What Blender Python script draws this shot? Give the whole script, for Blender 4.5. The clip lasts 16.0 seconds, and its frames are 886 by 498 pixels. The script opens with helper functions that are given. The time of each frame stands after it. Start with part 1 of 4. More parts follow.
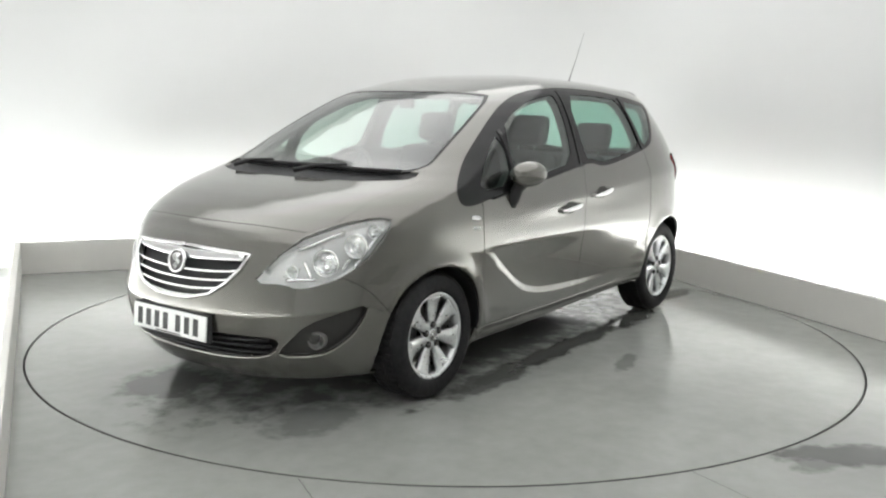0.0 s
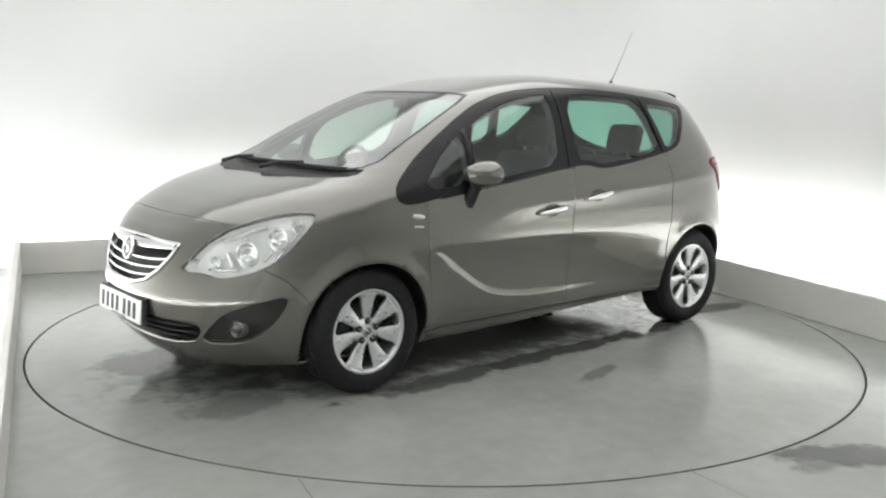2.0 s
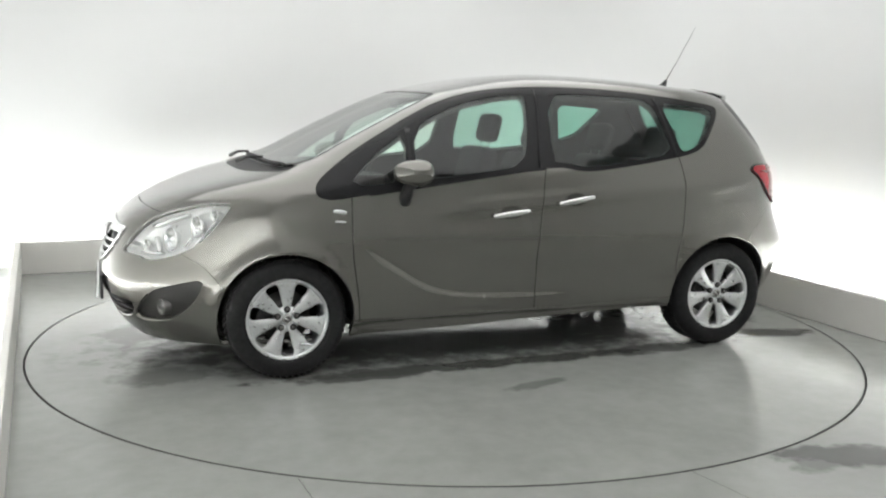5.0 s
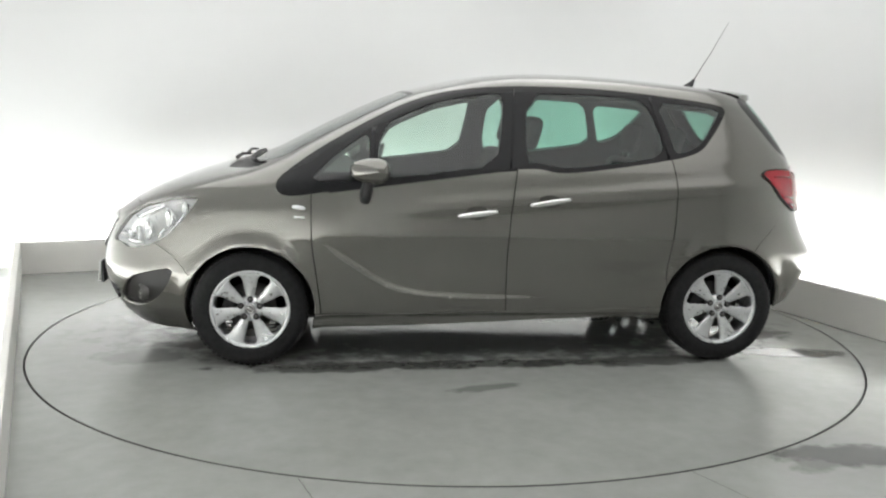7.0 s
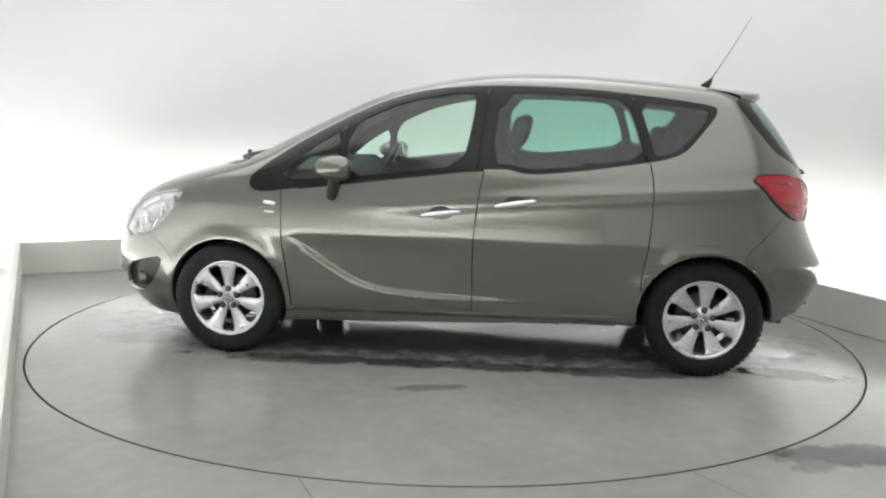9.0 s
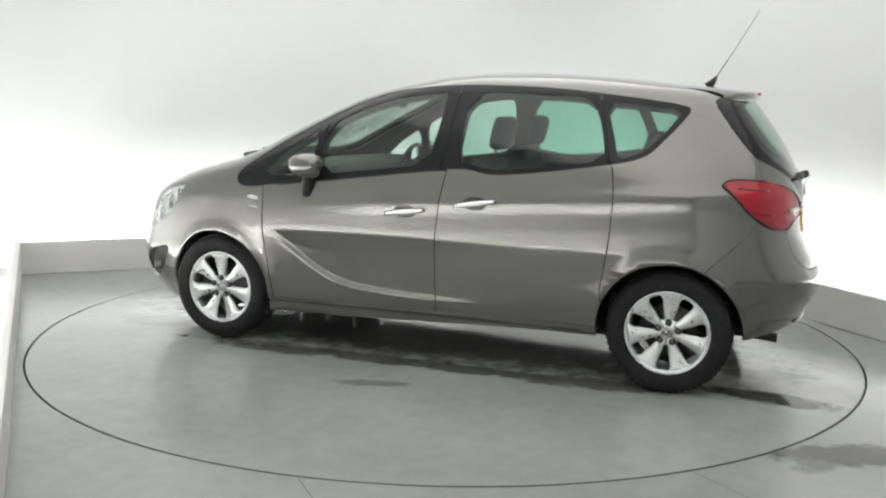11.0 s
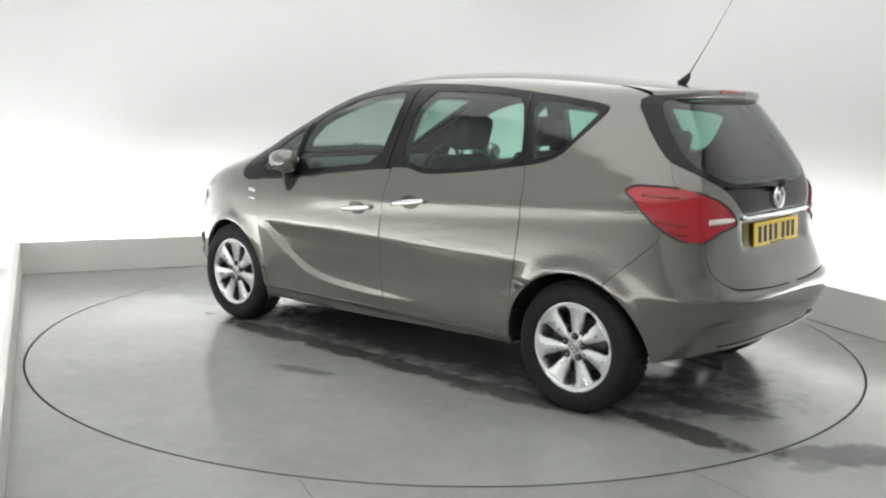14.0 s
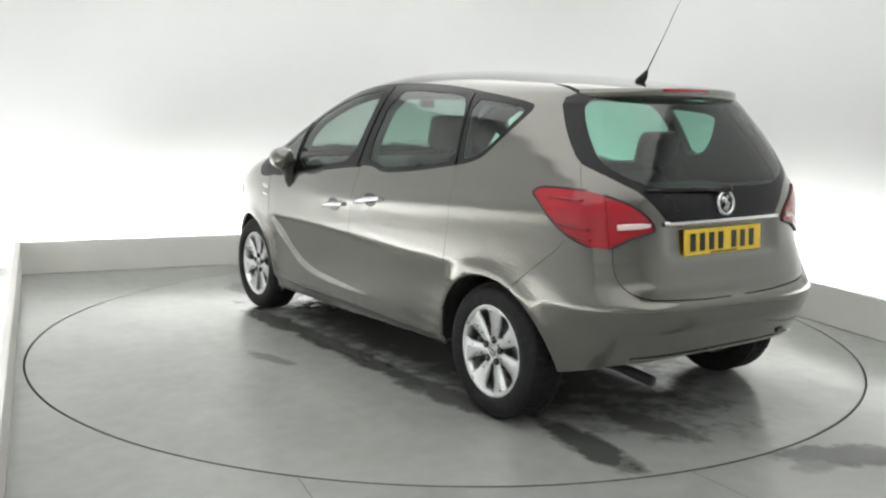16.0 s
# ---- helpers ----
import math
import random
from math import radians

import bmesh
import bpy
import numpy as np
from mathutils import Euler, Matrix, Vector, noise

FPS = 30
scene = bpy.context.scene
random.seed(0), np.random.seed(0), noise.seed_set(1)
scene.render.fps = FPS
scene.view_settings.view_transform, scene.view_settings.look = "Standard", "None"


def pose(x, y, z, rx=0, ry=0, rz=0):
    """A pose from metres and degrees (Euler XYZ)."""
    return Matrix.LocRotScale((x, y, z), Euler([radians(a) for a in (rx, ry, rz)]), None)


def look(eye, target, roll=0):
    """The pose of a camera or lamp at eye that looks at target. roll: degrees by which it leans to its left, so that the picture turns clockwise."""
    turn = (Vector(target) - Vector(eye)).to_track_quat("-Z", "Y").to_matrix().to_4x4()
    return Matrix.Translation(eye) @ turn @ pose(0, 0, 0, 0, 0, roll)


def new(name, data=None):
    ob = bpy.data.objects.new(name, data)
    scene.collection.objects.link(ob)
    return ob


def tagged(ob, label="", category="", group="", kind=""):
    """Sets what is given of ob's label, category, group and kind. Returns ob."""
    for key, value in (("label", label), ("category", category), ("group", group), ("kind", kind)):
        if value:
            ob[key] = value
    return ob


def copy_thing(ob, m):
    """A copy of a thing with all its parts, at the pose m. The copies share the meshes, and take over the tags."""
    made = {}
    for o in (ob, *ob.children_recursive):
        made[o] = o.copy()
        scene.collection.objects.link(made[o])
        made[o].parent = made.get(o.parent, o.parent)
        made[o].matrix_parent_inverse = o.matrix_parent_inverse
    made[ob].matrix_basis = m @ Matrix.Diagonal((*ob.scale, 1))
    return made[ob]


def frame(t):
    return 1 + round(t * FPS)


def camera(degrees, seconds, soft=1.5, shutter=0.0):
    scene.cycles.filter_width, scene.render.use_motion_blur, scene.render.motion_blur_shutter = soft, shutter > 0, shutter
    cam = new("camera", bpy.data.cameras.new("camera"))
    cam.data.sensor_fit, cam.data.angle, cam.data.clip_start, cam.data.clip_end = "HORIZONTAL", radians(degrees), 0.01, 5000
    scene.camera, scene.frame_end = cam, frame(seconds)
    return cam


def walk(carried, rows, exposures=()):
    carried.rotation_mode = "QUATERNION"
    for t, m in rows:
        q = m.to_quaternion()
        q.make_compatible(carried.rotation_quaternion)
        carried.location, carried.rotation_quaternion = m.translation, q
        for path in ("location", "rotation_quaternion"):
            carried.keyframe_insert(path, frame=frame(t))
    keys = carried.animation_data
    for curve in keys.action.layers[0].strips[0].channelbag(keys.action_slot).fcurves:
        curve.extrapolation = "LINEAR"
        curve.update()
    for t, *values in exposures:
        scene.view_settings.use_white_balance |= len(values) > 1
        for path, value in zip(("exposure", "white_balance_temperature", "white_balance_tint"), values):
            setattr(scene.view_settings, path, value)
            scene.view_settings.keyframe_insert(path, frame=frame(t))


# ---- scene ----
import collections
from mathutils import geometry

cam = camera(50.58, 16.0, soft=2.2)
EYE = (0.0, -5.865, 1.463)
AIM = (-.0114, 4.008, -.122)
walk(cam, [(0.0, look(EYE, AIM, 1.19)), (16.0, look(EYE, AIM, 1.19))], exposures=[(0.0, 0.0), (16.0, 0.0)])

# ---- world and lights ----
ROOM = pose(0, 0, 0, 0, 0, 23.4)          # the room stands askew to the camera
world = bpy.data.worlds.new("world")
scene.world = world
world.use_nodes = True
world.node_tree.nodes["Background"].inputs[0].default_value = (.95, .98, 1, 1)
world.node_tree.nodes["Background"].inputs[1].default_value = .05


def area_lamp(name, m, sx, sy, power, colour=(1, 1, 1)):
    lamp = bpy.data.lights.new(name, "AREA")
    lamp.shape, lamp.size, lamp.size_y, lamp.energy, lamp.color = "RECTANGLE", sx, sy, power, colour
    ob = new(name, lamp)
    ob.matrix_world = m
    return ob


# Unseen lamp added across the ceiling, in place of overhead light and bounce.
area_lamp("ceiling_fill_lamp", ROOM @ pose(0, -1.4, 3.6), 5.6, 8.6, 143, (1, .995, .985))


# ---- materials ----
def material(name, base=(.8, .8, .8), rough=.5, metal=0.0, coat=0.0, emit=0.0, emit_colour=None, trans=0.0, ior=1.45):
    m = bpy.data.materials.new(name)
    m.use_nodes = True
    b = m.node_tree.nodes["Principled BSDF"]
    b.inputs["Base Color"].default_value = (*base, 1)
    b.inputs["Roughness"].default_value = rough
    b.inputs["Metallic"].default_value = metal
    b.inputs["Coat Weight"].default_value = coat
    b.inputs["Coat Roughness"].default_value = .03
    b.inputs["Transmission Weight"].default_value = trans
    b.inputs["IOR"].default_value = ior
    if emit:
        b.inputs["Emission Strength"].default_value = emit
        b.inputs["Emission Color"].default_value = (*(emit_colour or base), 1)
    return m


def varied(m, scale, amount, rough_amount=0.0, bump=0.0, bump_scale=200.0, detail=4.0, dark=None):
    """Noise at two scales on a material's colour, gloss and relief."""
    nt = m.node_tree
    b = nt.nodes["Principled BSDF"]
    base = list(b.inputs["Base Color"].default_value)
    rough = b.inputs["Roughness"].default_value
    co = nt.nodes.new("ShaderNodeTexCoord")
    n = nt.nodes.new("ShaderNodeTexNoise")
    n.inputs["Scale"].default_value, n.inputs["Detail"].default_value, n.inputs["Roughness"].default_value = scale, detail, .65
    nt.links.new(co.outputs["Object"], n.inputs["Vector"])
    mix = nt.nodes.new("ShaderNodeMixRGB")
    mix.inputs[1].default_value = (*(dark or [v * (1 - amount) for v in base[:3]]), 1)
    mix.inputs[2].default_value = (*[min(1, v * (1 + amount)) for v in base[:3]], 1)
    nt.links.new(n.outputs["Fac"], mix.inputs[0])
    nt.links.new(mix.outputs[0], b.inputs["Base Color"])
    if rough_amount:
        r = nt.nodes.new("ShaderNodeMapRange")
        r.inputs["From Min"].default_value, r.inputs["From Max"].default_value = .3, .7
        r.inputs["To Min"].default_value, r.inputs["To Max"].default_value = max(.02, rough - rough_amount), rough + rough_amount
        nt.links.new(n.outputs["Fac"], r.inputs["Value"])
        nt.links.new(r.outputs["Result"], b.inputs["Roughness"])
    if bump:
        f = nt.nodes.new("ShaderNodeTexNoise")
        f.inputs["Scale"].default_value, f.inputs["Detail"].default_value = bump_scale, 3
        nt.links.new(co.outputs["Object"], f.inputs["Vector"])
        bm_ = nt.nodes.new("ShaderNodeBump")
        bm_.inputs["Strength"].default_value, bm_.inputs["Distance"].default_value = bump, .002
        nt.links.new(f.outputs["Fac"], bm_.inputs["Height"])
        nt.links.new(bm_.outputs["Normal"], b.inputs["Normal"])
    return m


PAINT = varied(material("bronze_grey_metallic_paint", (.172, .167, .151), .22, .75, 1.0), 900, .10, .02)
BLACK = varied(material("black_plastic", (.018, .018, .019), .45), 60, .2, .08, .25, 600)
GLOSS = varied(material("black_window_trim", (.010, .010, .011), .20), 80, .2, .04)
GLOSS.node_tree.nodes["Principled BSDF"].inputs["Specular IOR Level"].default_value = .32
POCKET = varied(material("dark_grey_bumper_plastic", (.030, .029, .027), .42), 60, .2, .08, .25, 600)
DARK = material("dark_inner_shell", (.012, .012, .012), .8)


def pane_material(name, tint, gloss=.02, ior=1.5, rise=3.2):
    """Thin glass: tinted see-through sheet with a glossy face."""
    m = bpy.data.materials.new(name)
    m.use_nodes = True
    nt = m.node_tree
    nt.nodes.clear()
    out, mix = nt.nodes.new("ShaderNodeOutputMaterial"), nt.nodes.new("ShaderNodeMixShader")
    see, shine, edge = nt.nodes.new("ShaderNodeBsdfTransparent"), nt.nodes.new("ShaderNodeBsdfGlossy"), nt.nodes.new("ShaderNodeLayerWeight")
    power, scale = nt.nodes.new("ShaderNodeMath"), nt.nodes.new("ShaderNodeMath")
    see.inputs["Color"].default_value = (*tint, 1)
    shine.inputs["Roughness"].default_value, edge.inputs["Blend"].default_value = gloss, .5
    power.operation, power.inputs[1].default_value = "POWER", rise
    scale.operation, scale.inputs[1].default_value, scale.inputs[2].default_value = "MULTIPLY_ADD", .85, ((ior - 1) / (ior + 1)) ** 2 * 1.6
    nt.links.new(edge.outputs["Facing"], power.inputs[0])
    nt.links.new(power.outputs[0], scale.inputs[0])
    nt.links.new(scale.outputs[0], mix.inputs[0])
    nt.links.new(see.outputs[0], mix.inputs[1])
    nt.links.new(shine.outputs[0], mix.inputs[2])
    nt.links.new(mix.outputs[0], out.inputs["Surface"])
    return m


GLASS = pane_material("greenish_car_glass", (.77, .91, .84), .03, 1.55)
WINDSCREEN = pane_material("windscreen_glass", (.77, .90, .84), .04, 1.6, 2.3)
PRIVACY = pane_material("tinted_rear_glass", (.43, .665, .585), .03, 1.5)
LENS = pane_material("clear_lamp_lens", (.97, .98, .98), .05, 1.45)
LAMP_SHELL = varied(material("bright_lamp_housing", (.95, .95, .94), .34, .6), 25, .08, .08)
CUP_SHADE = material("handle_cup_shade", (.045, .043, .038), .35, .5, .6)
CLEAR = material("clear_lamp_plastic", (.97, .98, .98), .02, 0, 0, trans=1.0, ior=1.3)
CHROME = varied(material("bright_chrome", (.82, .82, .82), .16, 1.0), 30, .04, .03)
SILVER = varied(material("silver_alloy", (.66, .67, .68), .30, .85, .5), 40, .05, .05)
RUBBER = varied(material("tyre_rubber", (.008, .008, .0085), .8), 30, .25, .1, .4, 300)
STEEL = varied(material("brushed_brake_steel", (.17, .165, .16), .42, .9), 80, .2, .1)
RED = material("red_lamp_plastic", (.36, .006, .016), .14, 0, .5)
DEEP_RED = material("deep_red_lamp_plastic", (.23, .004, .010), .16, 0, .6)
PALE = material("pale_reversing_lamp_plastic", (.75, .62, .60), .1, 0, .5)
YELLOW = varied(material("yellow_number_plate", (.80, .56, .035), .35), 40, .06)
WHITE_PLATE = varied(material("white_number_plate", (.78, .79, .78), .35), 40, .05)
INK = material("black_plate_ink", (.015, .015, .016), .5)
CLOTH = varied(material("charcoal_seat_cloth", (.035, .036, .038), .9), 90, .3, 0, .5, 700)
CABIN = varied(material("dark_cabin_plastic", (.03, .031, .032), .6), 50, .2, .05, .3, 500)
HEADLINER = varied(material("pale_headlining_cloth", (.20, .20, .19), .95), 60, .08)
WALL = varied(material("white_painted_wall", (.675, .68, .675), .65), 1.2, .025, .05, .08, 90)
KERB = varied(material("off_white_painted_kerb", (.66, .65, .62), .55), 3.0, .07, .08, .15, 60)
STRIP = material("white_light_tube", (1, 1, 1), .5, 0, 0, emit=35, emit_colour=(.985, 1, .995))


def floor_material(name, marks):
    """Grey-green floor paint, scuffed. marks: dark glossy patches, damp ones among them (x, y, half length, half width,
    turn, strength).
    """
    m = material(name, (.29, .305, .29), .22)
    nt = m.node_tree
    b = nt.nodes["Principled BSDF"]
    co = nt.nodes.new("ShaderNodeTexCoord")

    def noise_node(scale, detail, stretch=(1, 1, 1), turn=0):
        mp = nt.nodes.new("ShaderNodeMapping")
        mp.inputs["Scale"].default_value = stretch
        mp.inputs["Rotation"].default_value = (0, 0, turn)
        nt.links.new(co.outputs["Object"], mp.inputs["Vector"])
        n = nt.nodes.new("ShaderNodeTexNoise")
        n.inputs["Scale"].default_value, n.inputs["Detail"].default_value, n.inputs["Roughness"].default_value = scale, detail, .6
        nt.links.new(mp.outputs[0], n.inputs["Vector"])
        return n.outputs["Fac"]

    def ramp(value, a, c, lo, hi):
        r = nt.nodes.new("ShaderNodeMapRange")
        r.inputs["From Min"].default_value, r.inputs["From Max"].default_value = a, c
        r.inputs["To Min"].default_value, r.inputs["To Max"].default_value = lo, hi
        nt.links.new(value, r.inputs["Value"])
        return r.outputs["Result"]

    def math_node(op, a, c):
        n = nt.nodes.new("ShaderNodeMath")
        n.operation = op
        for k, v in enumerate((a, c)):
            if isinstance(v, float):
                n.inputs[k].default_value = v
            else:
                nt.links.new(v, n.inputs[k])
        return n.outputs[0]
    big, fine, ragged = noise_node(.7, 4), noise_node(11, 3), noise_node(7.5, 6)
    dark_patch = None
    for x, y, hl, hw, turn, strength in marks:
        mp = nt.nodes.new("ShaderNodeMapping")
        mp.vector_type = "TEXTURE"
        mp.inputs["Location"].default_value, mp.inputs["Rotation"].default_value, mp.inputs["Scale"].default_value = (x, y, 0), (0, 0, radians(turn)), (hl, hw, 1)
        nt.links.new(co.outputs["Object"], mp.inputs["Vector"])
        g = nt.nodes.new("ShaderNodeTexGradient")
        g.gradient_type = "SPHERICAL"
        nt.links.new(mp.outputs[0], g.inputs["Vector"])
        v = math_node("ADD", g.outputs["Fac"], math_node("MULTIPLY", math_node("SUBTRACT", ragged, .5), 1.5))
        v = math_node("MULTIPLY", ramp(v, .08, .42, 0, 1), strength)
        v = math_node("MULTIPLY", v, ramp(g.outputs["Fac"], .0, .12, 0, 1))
        dark_patch = v if dark_patch is None else math_node("MAXIMUM", dark_patch, v)
    mix = nt.nodes.new("ShaderNodeMixRGB")
    mix.inputs[1].default_value, mix.inputs[2].default_value = (.276, .283, .268, 1), (.330, .338, .322, 1)
    nt.links.new(ramp(big, .35, .65, 0, 1), mix.inputs[0])
    mix2 = nt.nodes.new("ShaderNodeMixRGB")
    mix2.blend_type = "MULTIPLY"
    mix2.inputs[0].default_value = 1
    nt.links.new(mix.outputs[0], mix2.inputs[1])
    nt.links.new(ramp(fine, .3, .7, .95, 1.04), mix2.inputs[2])
    mix3 = nt.nodes.new("ShaderNodeMixRGB")
    nt.links.new(dark_patch, mix3.inputs[0])
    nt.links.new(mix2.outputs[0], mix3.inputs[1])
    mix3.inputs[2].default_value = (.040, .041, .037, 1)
    nt.links.new(mix3.outputs[0], b.inputs["Base Color"])
    dry = ramp(noise_node(1.1, 3, (1, 1.8, 1), .15), .25, .80, .255, .13)
    nt.links.new(math_node("MAXIMUM", math_node("SUBTRACT", dry, math_node("MULTIPLY", math_node("MULTIPLY", dark_patch, dark_patch), .26)), .05), b.inputs["Roughness"])
    return m


# Damp tyre tracks behind the wheels, plus dark glossy patches under car and flank.
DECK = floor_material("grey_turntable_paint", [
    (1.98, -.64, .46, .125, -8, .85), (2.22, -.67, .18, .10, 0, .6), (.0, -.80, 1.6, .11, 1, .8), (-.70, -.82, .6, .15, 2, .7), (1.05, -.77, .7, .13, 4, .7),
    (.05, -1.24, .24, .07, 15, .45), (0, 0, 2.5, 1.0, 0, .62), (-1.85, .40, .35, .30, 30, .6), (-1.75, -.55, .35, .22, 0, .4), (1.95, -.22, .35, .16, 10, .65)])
FLOOR = floor_material("grey_floor_paint", [
    (.86, -2.62, .55, .16, -20, .75), (.60, -2.60, .20, .10, 10, .5), (2.40, .42, .30, .10, -65, .6)])
FLOOR_EDGE = varied(material("worn_steel_edge", (.10, .10, .095), .5, .4), 20, .4, .1)
GAP = material("dark_gap", (.015, .015, .015), .8)


# ---- mesh helpers ----
def mesh_object(name, bm, mat, smooth=True):
    me = bpy.data.meshes.new(name)
    bm.to_mesh(me)
    bm.free()
    for mt in (mat if isinstance(mat, (list, tuple)) else [mat]):
        me.materials.append(mt)
    if smooth:
        me.polygons.foreach_set("use_smooth", [True] * len(me.polygons))
    return new(name, me)


def part(name, bm, mat, parent, label="", smooth=True):
    ob = mesh_object(name, bm, mat, smooth)
    ob.parent = parent
    return tagged(ob, label=label)


def box(bm, lo, hi, bevel=0.0, m=None):
    size = [h - l for l, h in zip(lo, hi)]
    mid = [(h + l) / 2 for l, h in zip(lo, hi)]
    t = Matrix.Translation(mid) @ Matrix.Diagonal((*size, 1))
    geo = bmesh.ops.create_cube(bm, size=1, matrix=(m or Matrix()) @ t)
    if bevel:
        edges = list({e for v in geo["verts"] for e in v.link_edges})
        bmesh.ops.bevel(bm, geom=edges, offset=bevel, segments=2, affect="EDGES", profile=.5)
    return bm


def lathe(bm, profile, n=48, m=Matrix(), start=0.0, end=2 * math.pi):
    """Turns (radius, along) rows about the local Y axis."""
    full = end - start > 6.28
    cols = n if full else n + 1
    rings = []
    for r, y in profile:
        rings.append([bm.verts.new(m @ Vector((r * math.cos(start + (end - start) * i / n), y, r * math.sin(start + (end - start) * i / n)))) for i in range(cols)])
    for a, c in zip(rings, rings[1:]):
        for i in range(n):
            j = (i + 1) % cols
            bm.faces.new((a[i], a[j], c[j], c[i]))
    return rings


def tube(bm, pts, radius, n=8):
    """A round bar along points."""
    rings = []
    pts = [Vector(p) for p in pts]
    for i, p in enumerate(pts):
        d = (pts[min(i + 1, len(pts) - 1)] - pts[max(i - 1, 0)]).normalized()
        a = d.orthogonal().normalized()
        if rings:
            a = (last - d * last.dot(d)).normalized()
        last = a
        c = d.cross(a)
        r = radius[i] if isinstance(radius, (list, tuple)) else radius
        rings.append([bm.verts.new(p + (a * math.cos(k * 2 * math.pi / n) + c * math.sin(k * 2 * math.pi / n)) * r) for k in range(n)])
    for u, w in zip(rings, rings[1:]):
        for k in range(n):
            bm.faces.new((u[k], u[(k + 1) % n], w[(k + 1) % n], w[k]))
    bm.faces.new(rings[0][::-1])
    bm.faces.new(rings[-1])
    return bm


# ---- the room ----
KA, KB, KH = 2.53, 2.71, .26               # kerb lines beside and behind the turntable, kerb height
WA, WB, WF, WH = 3.05, 3.23, -8.0, 3.7     # walls
KL = 2.50                                  # the kerb on the turntable's left
RING = 2.479
HUB = (.018, 0)                            # the turntable's axis


def outline(inset, radius, front, n=10):
    """Left side, back and right side as one line, with round corners."""
    a, b = WA - inset, WB - inset
    pts = [(-a, front)]
    pts += [(-a + radius * (1 - math.cos(k * math.pi / 2 / n)), b - radius * (1 - math.sin(k * math.pi / 2 / n))) for k in range(n + 1)]
    pts += [(a - radius * (1 - math.sin(k * math.pi / 2 / n)), b - radius * (1 - math.cos(k * math.pi / 2 / n))) for k in range(n + 1)]
    pts += [(a, front)]
    return pts


def room():
    # main floor with a round hole for the turntable
    bm = bmesh.new()
    inner, outer = [], []
    n = 144
    x0, x1, y0, y1 = -WA - .1, WA + .1, WF - .1, WB + .1
    for i in range(n):
        a = 2 * math.pi * i / n
        c, s = math.cos(a), math.sin(a)
        r = min((x1 if c > 0 else x0) / c if abs(c) > 1e-6 else 1e9, (y1 if s > 0 else y0) / s if abs(s) > 1e-6 else 1e9)
        inner.append(bm.verts.new((RING * c + HUB[0] * .918, RING * s - HUB[0] * .397, 0)))
        outer.append(bm.verts.new((r * c, r * s, 0)))
    low = [bm.verts.new((v.co.x, v.co.y, -.12)) for v in inner]
    for i in range(n):
        j = (i + 1) % n
        bm.faces.new((inner[i], outer[i], outer[j], inner[j]))
        bm.faces.new((inner[i], inner[j], low[j], low[i]))
    floor = mesh_object("floor", bm, FLOOR, False)
    floor.matrix_world = ROOM
    tagged(floor, "grey painted studio floor with damp stains", "floor", kind="structure")
    bm = bmesh.new()
    box(bm, (x0, y0, -.2), (x1, y1, -.13))
    pit = mesh_object("floor_pit", bm, GAP, False)
    pit.matrix_world = ROOM
    tagged(pit, "dark pit floor under the turntable", "floor", kind="structure")
    # kerb
    bm = bmesh.new()
    t = .045
    for lo, hi in (((-KL - t, WF + .6, 0), (-KL, KB + t, KH)), ((KA, WF + .6, 0), (KA + t, KB + t, KH + .004)), ((-KL, KB, 0), (KA, KB + t, KH + .002))):
        box(bm, lo, hi, .006)
    kerb = mesh_object("kerb", bm, KERB, False)
    kerb.matrix_world = ROOM
    tagged(kerb, "low off-white upstand hiding the wall lights", "kerb", kind="structure")
    # coved wall
    for name, lo, hi in (("wall", 0, WH),):
        bm = bmesh.new()
        inside, outside = outline(0, .9, WF), outline(-.12, 1.02, WF)
        iv = [(bm.verts.new((*p, lo)), bm.verts.new((*p, hi))) for p in inside]
        ov = [(bm.verts.new((*p, lo)), bm.verts.new((*p, hi))) for p in outside]
        for k in range(len(inside) - 1):
            bm.faces.new((iv[k][0], iv[k][1], iv[k + 1][1], iv[k + 1][0]))
            bm.faces.new((ov[k][0], ov[k + 1][0], ov[k + 1][1], ov[k][1]))
            bm.faces.new((iv[k][1], ov[k][1], ov[k + 1][1], iv[k + 1][1]))
        wall = mesh_object("wall_curved", bm, WALL, True)
        wall.matrix_world = ROOM
        tagged(wall, "white studio wall with a rounded corner", "wall", kind="structure")
    # Unseen wall added behind the camera to close the room and feed reflections.
    bm = bmesh.new()
    box(bm, (-WA - .12, WF - .12, 0), (WA + .12, WF, WH))
    wall = mesh_object("wall_front_added", bm, WALL, False)
    wall.matrix_world = ROOM
    tagged(wall, "unseen white wall added to close the room", "wall", kind="structure")
    bm = bmesh.new()
    box(bm, (-WA - .2, WF - .2, WH), (WA + .2, WB + .2, WH + .1))
    ceiling = mesh_object("ceiling", bm, WALL, False)
    ceiling.matrix_world = ROOM
    tagged(ceiling, "plain white studio ceiling", "ceiling", kind="structure")
    # tubes in the trough behind the kerb
    for name, a, b in (("left", (-KA - .2, WF + .8), (-KA - .2, KB - .3)), ("back", (-KA + .3, KB + .2), (KA - .3, KB + .2)), ("right", (KA + .2, KB - .3), (KA + .2, -2.6))):
        bm = bmesh.new()
        tube(bm, [(*a, .075), (*b, .075)], .064 if name == "left" else .05, 12)
        strip = mesh_object("light_strip", bm, STRIP)
        strip.matrix_world = ROOM
        tagged(strip, "white light tube lying behind the kerb", "light", "wall wash lights")


room()


